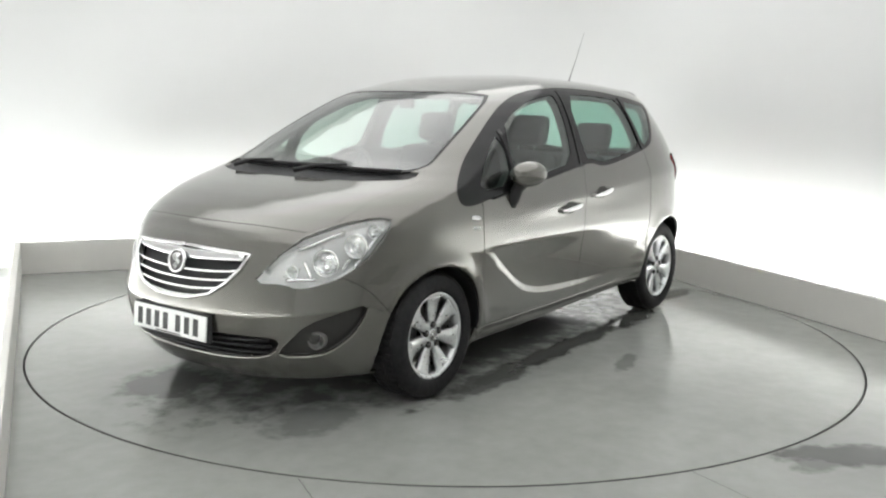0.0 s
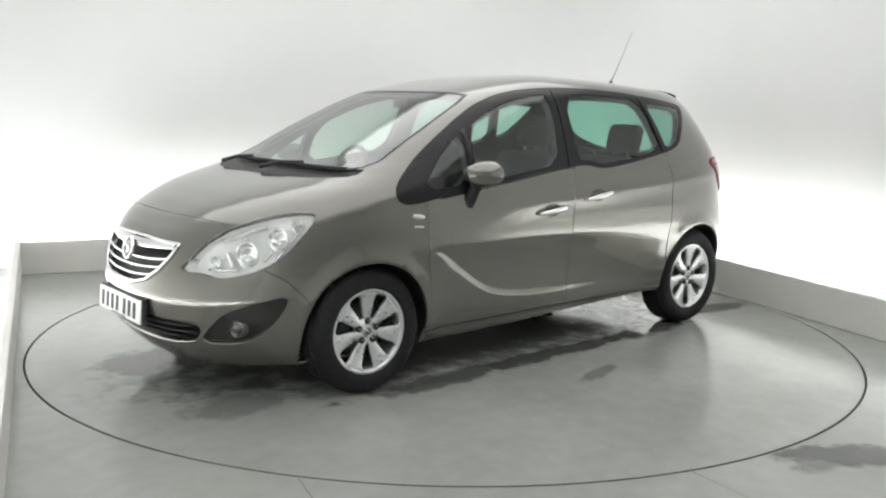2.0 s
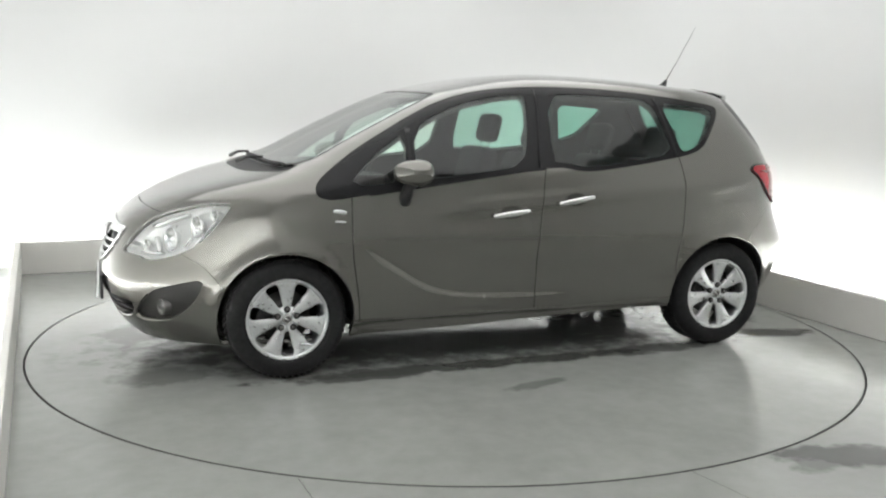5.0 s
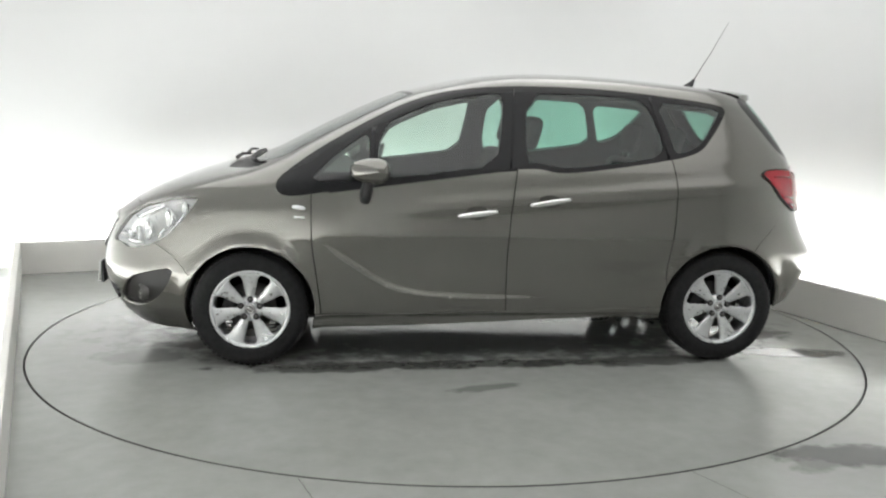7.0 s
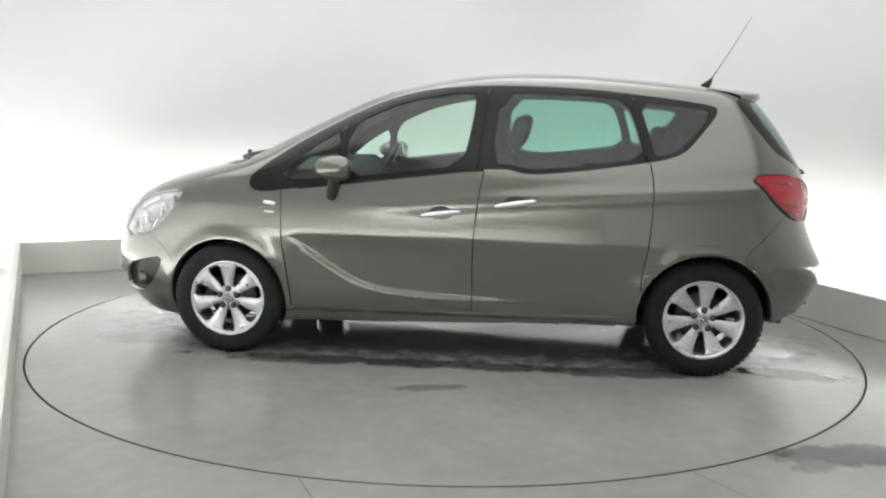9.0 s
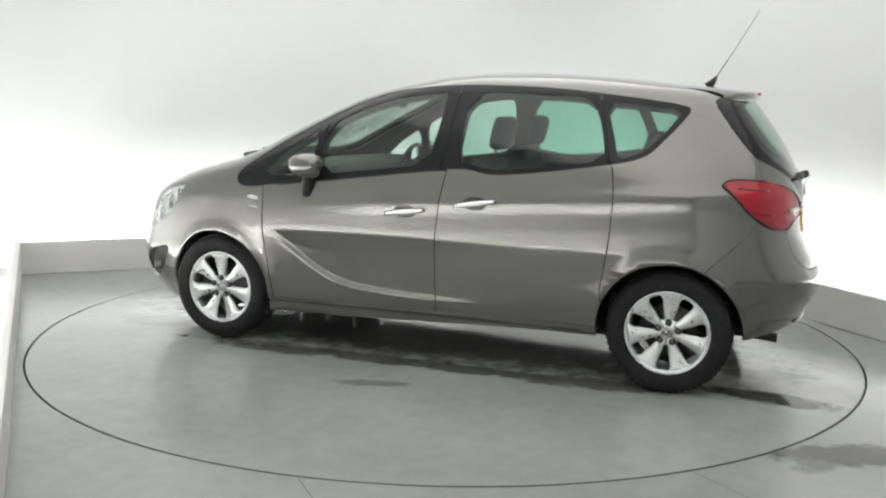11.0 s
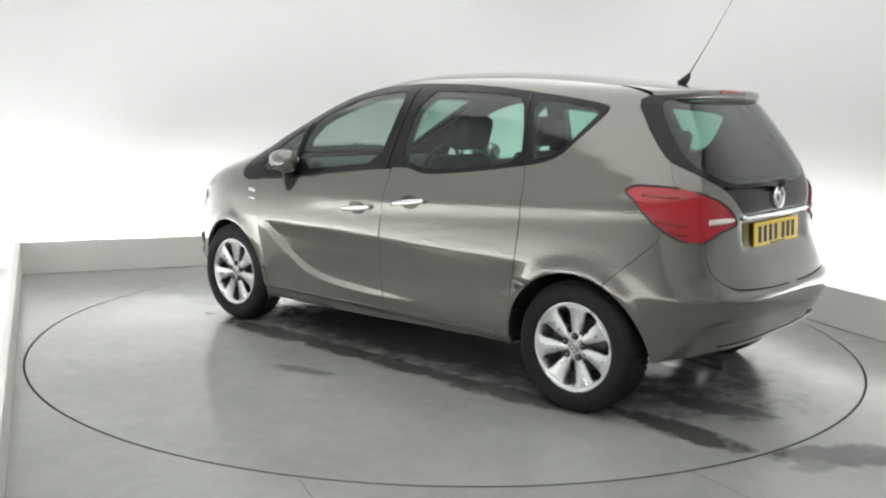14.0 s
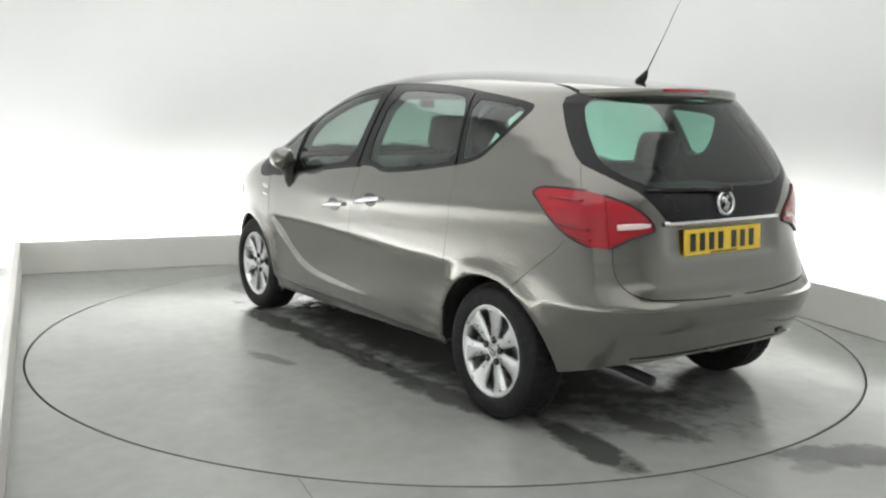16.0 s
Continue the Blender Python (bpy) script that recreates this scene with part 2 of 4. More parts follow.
def turntable():
    ob = new("turntable")
    bm = bmesh.new()
    lathe(bm, [(.001, 0), (.6, 0), (1.2, 0), (1.8, 0), (RING - .014, 0)], 144, pose(0, 0, 0, 90, 0, 0))
    bmesh.ops.recalc_face_normals(bm, faces=bm.faces)
    part("deck", bm, DECK, ob, "grey painted deck with damp tyre tracks and dark glossy patches", smooth=False)
    bm = bmesh.new()
    lathe(bm, [(RING - .014, .0), (RING - .012, .001), (RING - .010, .001), (RING - .0085, -.003), (RING - .0085, -.1)], 144, pose(0, 0, 0, 90, 0, 0))
    bmesh.ops.recalc_face_normals(bm, faces=bm.faces)
    part("edge_band", bm, FLOOR_EDGE, ob, "worn dark edge band", smooth=False)
    return tagged(ob, "round grey painted turntable set flush in the floor", "turntable")


TABLE = turntable()


# ---- the car body's surface: a stack of horizontal outlines ----
ZK = [.17, .22, .30, .40, .50, .60, .70, .80, .86, .92, .97, 1.01, 1.045, 1.08, 1.14, 1.22, 1.30, 1.38, 1.45, 1.50, 1.535, 1.564, 1.587, 1.606, 1.618, 1.624]
XF = [-1.88, -1.935, -1.995, -2.035, -2.048, -2.03, -2.00, -1.93, -1.85, -1.73, -1.60, -1.47, -1.33, -1.20, -1.04, -.89, -.735, -.57, -.42, -.29, -.16, -.03, .08, .24, .40, .54]
XR = [1.98, 2.03, 2.095, 2.155, 2.208, 2.226, 2.155, 2.112, 2.102, 2.097, 2.095, 2.09, 2.08, 2.065, 2.037, 1.992, 1.942, 1.885, 1.83, 1.79, 1.735, 1.46, 1.24, .98, .72, .56]
HW = [.795, .828, .862, .879, .889, .899, .908, .902, .897, .89, .883, .876, .868, .858, .838, .808, .775, .738, .700, .664, .626, .58, .505, .38, .24, .02]
NF = [2.9, 2.9, 2.9, 2.9, 2.85, 2.7, 2.65, 2.85, 3.1, 3.3, 3.5, 3.5, 3.5, 3.6, 3.8, 4.0, 4.0, 4.0, 3.8, 3.4, 3.1, 2.8, 2.6, 2.4, 2.3, 2.2]
NR = [4.05] * 13 + [4.15, 4.3, 4.4, 4.4, 4.4, 4.4, 4.2, 3.9, 3.4, 3.0, 2.7, 2.4, 2.2]
MF = [-.6] * 10 + [-.58, -.55, -.50, -.45, -.35, -.2, -.06, .07, .19, .28, .36, .42, .46, .50, .52, .545]
MR = [.9] * 13 + [.88, .85, .8, .75, .7, .66, .62, .6, .58, .57, .56, .56, .555]
ZF = np.linspace(ZK[0], ZK[-1], 1443)


def smooth_table(values):
    line = np.interp(ZF, ZK, values)
    kernel = np.hanning(47)
    kernel /= kernel.sum()
    pad = np.concatenate([2 * line[0] - line[23:0:-1], line, 2 * line[-1] - line[-2:-25:-1]])
    out = np.convolve(pad, kernel, "valid")
    fade = np.clip((ZF[-1] - ZF) / .05, 0, 1)
    return out * fade + line * (1 - fade)


TAB = {k: smooth_table(v) for k, v in dict(xf=XF, xr=XR, w=HW, nf=NF, nr=NR, mf=MF, mr=MR).items()}
DV = np.sqrt(1 + .5 * np.gradient(TAB["xf"], ZF) ** 2 + np.gradient(TAB["w"], ZF) ** 2)
VF = np.concatenate([[0], np.cumsum((DV[1:] + DV[:-1]) / 2 * np.diff(ZF))])
FRONT, MID, REAR = 1.7, 1.5, 1.6          # lengths given to the three stretches of s


def tab(k, z):
    return np.interp(z, ZF, TAB[k])


def step(a):
    a = np.clip(a, 0, 1)
    return a * a * (3 - 2 * a)


HUB_F, HUB_R, HUB_Z = -1.144, 1.500, .314


CREST = [(-.78, .715), (-.71, .63), (-.64, .585), (-.57, .54), (-.45, .455), (-.31, .405), (-.18, .385), (.05, .37), (.30, .365), (.70, .37), (1.08, .385)]
CREST_X = np.linspace(CREST[0][0], CREST[-1][0], 90)
CREST_Z = np.convolve(np.pad(np.interp(CREST_X, *zip(*CREST)), 4, "edge"), np.ones(9) / 9, "valid")


def hollow(x, z):
    """The hollow in the doors, under a swept crest that runs down the front door and back along the sill."""
    x, z = np.asarray(x, float), np.asarray(z, float)
    reach = np.sqrt(np.min((x[..., None] - CREST_X) ** 2 + (z[..., None] - CREST_Z) ** 2, axis=-1))
    above = (z > np.interp(x, CREST_X, CREST_Z)) & (x > CREST_X[0])
    return -.0135 * np.where(above, step(reach / .030), 0) * step((.735 - z) / .13) * step((.80 - x) / .85)


def relief(x, z):
    """Flared arches, the scoop along the lower doors, the shoulder."""
    d = 0
    for hx, rad in ((HUB_F, .352), (HUB_R, .365)):
        r = np.hypot(x - hx, z - HUB_Z)
        d = d + .016 * np.exp(-((r - rad) / .045) ** 2)
    d = d + hollow(x, z)
    d = d + .010 * np.exp(-((z - (.895 + .065 * x)) / .05) ** 2) * step((x + .55) / .5)
    d = d - .010 * np.exp(-((z - .255) / .03) ** 2) * step((x + .85) / .05) * step((1.2 - x) / .05)
    return d


def base(s, z):
    s, z = np.asarray(s, float), np.asarray(z, float)
    w = tab("w", z)
    ff, rr = np.clip(s / FRONT, 0, 1), np.clip((s - FRONT - MID) / REAR, 0, 1)
    a = np.where(s < FRONT, ff * np.pi / 2, np.pi / 2 - rr * np.pi / 2)
    n = np.where(s < FRONT, tab("nf", z), tab("nr", z))
    c, q = np.abs(np.cos(a)) ** (2 / n), np.abs(np.sin(a)) ** (2 / n)
    c = np.where(a > np.pi / 2 - 1e-9, 0, c)
    mf, mr = tab("mf", z), tab("mr", z)
    x = np.where(s < FRONT, mf - (mf - tab("xf", z)) * c, np.where(s > FRONT + MID, mr + (tab("xr", z) - mr) * c, mf + (mr - mf) * np.clip((s - FRONT) / MID, 0, 1)))
    return np.stack([x, -w * q, z], -1)


def normal_of(fn, s, z):
    e = 2e-3
    s, z = np.asarray(s, float), np.asarray(z, float)
    s0, s1 = np.clip(s - e, .012, 4.788), np.clip(s + e, .016, 4.792)
    z0, z1 = np.clip(z - e, ZK[0], ZK[-1] - .003), np.clip(z + e, ZK[0] + .003, ZK[-1])
    n = np.cross(fn(s1, z) - fn(s0, z), fn(s, z1) - fn(s, z0))
    n /= np.linalg.norm(n, axis=-1, keepdims=True) + 1e-12
    edge = (s < .02) | (s > 4.78)
    n[..., 1] = np.where(edge, 0, n[..., 1])
    return n


def shell(s, z, off=0.0):
    """A point of the body's left half, off metres outside it."""
    p = base(s, z)
    n = normal_of(base, s, z)
    side = np.clip(-n[..., 1], 0, 1)
    y, zz = -p[..., 1], p[..., 2]
    tail = np.where(p[..., 0] > 1.5, 1, 0) * (-.022 * step((.42 - y) / .11) * step((zz - .775) / .05) * step((.965 - zz) / .035) - .012 * np.exp(-((zz - .635) / .025) ** 2) * step((.62 - y) / .1))
    return p + n * (relief(p[..., 0], p[..., 2]) * side ** 2 + tail + off)[..., None]


def s_from_x(x, z):
    mf, mr = tab("mf", z), tab("mr", z)
    cf = np.clip((mf - x) / (mf - tab("xf", z)), 0, 1) ** (tab("nf", z) / 2)
    cr = np.clip((x - mr) / (tab("xr", z) - mr), 0, 1) ** (tab("nr", z) / 2)
    return np.where(x < mf, FRONT * np.arccos(cf) / (np.pi / 2), np.where(x > mr, FRONT + MID + REAR * (1 - np.arccos(cr) / (np.pi / 2)), FRONT + MID * (x - mf) / (mr - mf)))


def s_from_y(y, z, rear):
    q = np.clip(-np.asarray(y, float) / tab("w", z), 0, 1) ** (tab("nr" if rear else "nf", z) / 2)
    a = np.arcsin(q) / (np.pi / 2)
    return FRONT + MID + REAR * (1 - a) if rear else FRONT * a


# ---- the car: panels cut from the body's surface ----
def chaikin(pts, rounds=2):
    for _ in range(rounds):
        out = []
        for a, b in zip(pts, pts[1:] + pts[:1]):
            out += [tuple(.75 * p + .25 * q for p, q in zip(a, b)), tuple(.25 * p + .75 * q for p, q in zip(a, b))]
        pts = out
    return pts


def chaikin_open(pts, rounds=2):
    for _ in range(rounds):
        mids = [tuple(a * (1 - f) + b * f for a, b in zip(p, q)) for p, q in zip(pts, pts[1:]) for f in (.25, .75)]
        pts = [pts[0]] + mids[1:-1] + [pts[-1]]
    return pts


def dense(pts, closed=True, gap=.02):
    out = []
    ends = pts[1:] + pts[:1] if closed else pts[1:]
    for a, b in zip(pts, ends):
        k = max(1, int(math.dist(a, b) / gap + .5))
        out += [tuple(p + (q - p) * i / k for p, q in zip(a, b)) for i in range(k)]
    return out if closed else out + [pts[-1]]


def domain(pts, kind):
    """Side (x, z) or end (y, z) points to the surface's own s and v."""
    a, z = np.array([p[0] for p in pts]), np.array([p[1] for p in pts])
    s = s_from_x(a, z) if kind == "x" else s_from_y(a, z, kind == "r")
    return np.stack([s, np.interp(z, ZF, VF)], 1)


def inside(poly, pts):
    x, y = pts[:, 0], pts[:, 1]
    hit = np.zeros(len(pts), bool)
    for (ax, ay), (bx, by) in zip(poly, np.roll(poly, -1, 0)):
        if ay != by:
            hit ^= ((ay > y) != (by > y)) & (x < (bx - ax) * (y - ay) / (by - ay) + ax)
    return hit


def ribbon(pts, width):
    """A closed band along a line."""
    q = np.array(dense(pts, False))
    q = q[np.concatenate([[True], np.linalg.norm(np.diff(q, axis=0), axis=1) > 2e-3])]
    d = np.gradient(q, axis=0)
    d /= np.linalg.norm(d, axis=1, keepdims=True)
    n = np.stack([-d[:, 1], d[:, 0]], 1) * width / 2
    return [tuple(p) for p in np.concatenate([q + n, (q - n)[::-1]])]


def disc(cx, cz, r, n=64):
    return [(cx + r * math.cos(2 * math.pi * k / n), cz + r * math.sin(2 * math.pi * k / n)) for k in range(n)]


REGIONS = []      # name, polygon in (s, v)


def region(name, pts, kind, soft=2):
    pts = chaikin(pts, soft) if soft else pts
    REGIONS.append((name, domain(dense(pts), kind)))


region("hole", [p for p in disc(HUB_F, HUB_Z, .350) if p[1] > .171] + [], "x", 0)
region("hole", [p for p in disc(HUB_R, HUB_Z, .362) if p[1] > .171] + [], "x", 0)
region("hole", [(-.85, .165), (-.85, .205), (-.25, .215), (.4, .24), (1.2, .265), (1.2, .165)], "x", 0)
region("hole", [(1.8, .165), (1.8, .275), (1.90, .29), (2.02, .31), (2.02, .165)], "x", 0)
region("hole", [(.30, .165), (.30, .365), (-.35, .36), (-.60, .345), (-.78, .29), (-.82, .165)], "r", 0)
SEAMS = [("x", [(-.815, .945), (-.815, .68), (-.79, .52), (-.768, .36), (-.765, .285)]),
         ("x", [(.302, 1.10), (.285, 1.0), (.265, .85), (.248, .63), (.254, .30)]),
         ("x", [(1.172, 1.15), (1.185, 1.12), (1.203, .99), (1.192, .75), (1.168, .60), (1.152, .50), (1.168, .435)]),
         ("x", [(-.81, .283), (-.26, .288), (.36, .300), (1.13, .320)]),
         ("x", [(-1.665, .66), (-1.56, .60), (-1.47, .50), (-1.44, .46)]),
         ("x", [(1.885, .88), (1.862, .835), (1.780, .754), (1.691, .669), (1.665, .64)]),
         ("f", [(-.0005, .872), (-.139, .872), (-.313, .873), (-.465, .867), (-.57, .856)]),
         ("x", [(-1.63, .895), (-1.595, .915), (-1.425, .985), (-1.244, 1.032), (-1.10, 1.062)]),
         ("r", [(-.672, 1.20), (-.692, 1.15), (-.706, 1.07)]),
         ("r", [(-.624, .875), (-.632, .79), (-.636, .72), (-.598, .666), (-.525, .646), (-.22, .630), (-.0005, .627)])]
for k, (kind, pts) in enumerate(SEAMS):
    if k < 4:                                          # on the flank: even width in metres
        line = chaikin_open(pts)
        band = [p for p in ribbon(line, .0064 if k < 3 else .0045) if k < 3 or not .905 < p[0] < 1.10]
        REGIONS.append(("hole", domain(band, kind)))
        continue
    line = [tuple(q) for q in domain(dense(pts, False), kind)]
    for _ in range(3):
        line = [line[0]] + [tuple((a + 2 * b + c) / 4 for a, b, c in zip(*t)) for t in zip(line, line[1:], line[2:])] + [line[-1]]
    REGIONS.append(("hole", np.array(ribbon(line, (.0025 if k == 4 else .006 if k == 9 else .004)))))
HEADLAMP = [(-1.945, .638), (-1.901, .702), (-1.830, .787), (-1.741, .851), (-1.609, .898), (-1.490, .918), (-1.412, .913), (-1.430, .880), (-1.489, .802), (-1.565, .717), (-1.668, .655), (-1.757, .626), (-1.833, .613), (-1.868, .637)]
region("headlamp", HEADLAMP, "x", 1)
TAIL = [("x", 1.718, 1.070), ("x", 1.735, 1.088), ("x", 1.765, 1.096), ("x", 1.84, 1.095), ("x", 1.912, 1.089), ("r", -.640, 1.070), ("r", -.605, 1.057), ("r", -.55, 1.034), ("r", -.502, 1.003), ("r", -.465, .972), ("r", -.446, .948),
        ("r", -.440, .925), ("r", -.455, .915), ("r", -.550, .893), ("r", -.618, .858), ("r", -.640, .850), ("x", 1.968, .856), ("x", 1.93, .874), ("x", 1.892, .901), ("x", 1.845, .940), ("x", 1.803, .983), ("x", 1.755, 1.035), ("x", 1.73, 1.055)]
SPLIT = -.642      # where the wing's lamp meets the tailgate's
tail = [tuple(domain([(a, z)], kind)[0]) for kind, a, z in TAIL]
REGIONS.append(("hole", np.array(ribbon([tuple(q) for q in domain(dense([(SPLIT, 1.068), (SPLIT - .004, .95), (SPLIT, .853)], False), "r")], .006))))
REGIONS.append(("tail", np.array(dense(tail))))
GRILLE = [(.30, .768), (-.20, .764), (-.395, .757), (-.372, .695), (-.318, .628), (-.240, .573), (-.106, .540), (.30, .536)]
region("grille", GRILLE, "f", 1)
LOWER = [(.30, .405), (-.25, .405), (-.50, .400), (-.548, .385), (-.51, .312), (-.42, .284), (-.15, .268), (.30, .266)]
region("lower_grille", LOWER, "f", 1)
FOG = [(-1.882, .294), (-1.873, .372), (-1.82, .458), (-1.69, .505), (-1.55, .535), (-1.585, .438), (-1.657, .347), (-1.743, .294)]
region("fog_pocket", FOG, "x", 1)
WIND = [(.30, 1.088), (-.3, 1.088), (-.55, 1.092), (-.672, 1.108), (-.658, 1.190), (-.617, 1.345), (-.555, 1.479), (-.45, 1.496), (-.151, 1.502), (.30, 1.503)]
region("windscreen", [(y * .975 if y < 0 else y, 1.296 + (z - 1.296) * .965) for y, z in WIND], "f", 1)
region("windscreen_border", WIND, "f", 1)
region("quarter_glass_front", [(-.835, 1.000), (-.715, 1.136), (-.596, 1.222), (-.496, 1.284), (-.520, 1.024)], "x", 1)
region("door_glass_front", [(-.445, 1.304), (-.289, 1.388), (-.133, 1.444), (.024, 1.478), (.182, 1.495), (.238, 1.496), (.225, 1.33), (.180, 1.108), (-.121, 1.068), (-.470, 1.026)], "x", 1)
region("door_glass_rear", [(.372, 1.502), (.654, 1.503), (.906, 1.491), (1.045, 1.476), (1.113, 1.317), (1.140, 1.169), (.889, 1.130), (.643, 1.102), (.527, 1.098), (.444, 1.118), (.345, 1.126)], "x", 1)
region("quarter_glass_rear", [(1.112, 1.466), (1.284, 1.453), (1.500, 1.430), (1.462, 1.368), (1.379, 1.261), (1.311, 1.206), (1.199, 1.174), (1.178, 1.272)], "x", 1)
region("window_trim", [(-1.005, .985), (-.987, 1.030), (-.903, 1.097), (-.756, 1.196), (-.603, 1.283), (-.449, 1.366), (-.293, 1.439), (-.135, 1.489), (.024, 1.518), (.183, 1.532), (.341, 1.539), (.532, 1.540), (.75, 1.533), (.973, 1.518), (1.287, 1.484), (1.515, 1.453), (1.538, 1.425), (1.510, 1.378), (1.424, 1.275), (1.355, 1.199), (1.255, 1.162), (1.104, 1.137), (.888, 1.103), (.643, 1.073), (.520, 1.069), (.429, 1.092), (.337, 1.090), (.184, 1.080), (-.121, 1.038), (-.420, 1.000), (-.728, .960), (-.912, .932), (-.985, .945)], "x", 1)
RGLASS = [(.30, 1.100), (-.30, 1.090), (-.43, 1.106), (-.535, 1.145), (-.612, 1.205), (-.606, 1.285), (-.584, 1.366), (-.545, 1.448), (-.49, 1.484), (-.35, 1.506), (.30, 1.514)]
region("rear_window", RGLASS, "r", 1)
RPANEL = [(.30, .945), (-.345, .945), (-.375, .96), (-.418, 1.01), (-.486, 1.080), (-.57, 1.125), (-.648, 1.175), (-.678, 1.205), (-.666, 1.29), (-.640, 1.37), (-.595, 1.468), (-.52, 1.502), (-.35, 1.518), (.30, 1.526)]
region("tailgate_panel", RPANEL, "r", 1)
region("cowl", [(.30, 1.048), (-.40, 1.050), (-.60, 1.060), (-.685, 1.068), (-.66, 1.11), (.30, 1.11)], "f", 1)


def panel_name(p):
    """The painted panel on which a point of the surface lies."""
    x, y, z = p
    if x < -1.0 and z < 1.09:
        if x < -1.43 and (abs(y) < .6 or z < .66 - (x + 1.665) * .80) and z < .868 and not (x > -1.75 and z > .84):
            return "front_bumper"
        side = np.interp(x, [-1.80, -1.74, -1.63, -1.595, -1.425, -1.244, -1.10], [.84, .85, .895, .915, .985, 1.032, 1.062])
        if z > side and z > .85:
            return "bonnet"
    if x < -.78 and z < .99:
        return "front_wing" if x < np.interp(z, [.285, .36, .52, .68], [-.765, -.768, -.79, -.815]) else "front_door"
    if x > 1.6 and z < .86 and (z < .754 + (x - 1.780) * 1.0 or x > 1.862):
        if not (abs(y) < np.interp(z, [.628, .646, .666, .72, .79, .875], [.05, .525, .598, .636, .632, .624]) and z > .628):
            return "rear_bumper"
    if x > 1.75 and z > .63 and abs(y) < np.interp(z, [.86, 1.07, 1.15, 1.20, 1.3, 1.46, 1.54], [.63, .706, .692, .672, .68, .60, .50]) and x > 1.78 - max(0, z - 1.49) * .9:
        return "tailgate"
    if z < .285 + (x + .8) * .018 and -.9 < x < 1.3:
        return "sill"
    low = np.interp(x, [-1.0, .2, .9, 1.25, 1.6], [.94, 1.08, 1.10, 1.16, 1.45])
    if z < low + .003:
        if x < np.interp(z, [.30, .63, .85, 1.0, 1.1], [.254, .248, .265, .285, .302]):
            return "front_door"
        if x < np.interp(z, [.30, .435, .437, .50, .60, .75, .99, 1.12, 1.15], [1.25, 1.25, 1.168, 1.152, 1.168, 1.192, 1.203, 1.185, 1.172]):
            return "rear_door"
        return "rear_wing"
    if x > 1.17 and z < 1.50 and abs(y) > .45:
        return "rear_wing"
    return "roof"


def surface_mesh(pts, tris, off, depth, me_name, mirror_mode):
    """One panel as a mesh: the outer skin with the surface's own normals, and a rim of the given depth."""
    s, z = pts[:, 0], np.interp(pts[:, 1], VF, ZF)
    co, no = shell(s, z, off), normal_of(shell, s, z)
    used, inv = np.unique(tris, return_inverse=True)
    tris = inv.reshape(-1, 3)
    co, no = co[used], no[used]
    co[:, 1] = np.where(s[used] < 1e-4, 0, co[:, 1])
    co[:, 1] = np.where(s[used] > FRONT + MID + REAR - 1e-4, 0, co[:, 1])
    verts, faces, norms = [co], [tris], [no]
    if mirror_mode:                                    # both halves in one mesh
        mid = np.abs(co[:, 1]) < 1e-6
        index = np.where(mid, np.arange(len(co)), np.cumsum(~mid) - 1 + len(co))
        verts.append((co * [1, -1, 1])[~mid])
        norms.append((no * [1, -1, 1])[~mid])
        faces.append(index[tris][:, ::-1])
    verts, faces, norms = np.concatenate(verts), np.concatenate(faces), np.concatenate(norms)
    n = np.cross(verts[faces[:, 1]] - verts[faces[:, 0]], verts[faces[:, 2]] - verts[faces[:, 0]])
    flip = (n * norms[faces].sum(1)).sum(1) < 0
    faces[flip] = faces[flip][:, ::-1]
    count = {}
    for f in faces:
        for a, b in ((f[0], f[1]), (f[1], f[2]), (f[2], f[0])):
            count[(a, b)] = count.get((a, b), 0) + 1
    border = [(a, b) for a, b in count if (b, a) not in count]
    faces = [tuple(int(i) for i in f) for f in faces]
    loops = [tuple(norms[i]) for f in faces for i in f]
    if depth:
        ring = sorted({i for e in border for i in e})
        at = {i: len(verts) + k for k, i in enumerate(ring)}
        verts = np.concatenate([verts, verts[ring] - norms[ring] * depth])
        for a, b in border:
            faces.append((int(b), int(a), at[a], at[b]))
            loops += [(0, 0, 0)] * 4
    me = bpy.data.meshes.new(me_name)
    me.from_pydata([tuple(v) for v in verts], [], faces)
    me.update()
    me.polygons.foreach_set("use_smooth", [True] * len(me.polygons))
    me.normals_split_custom_set(loops)
    return me


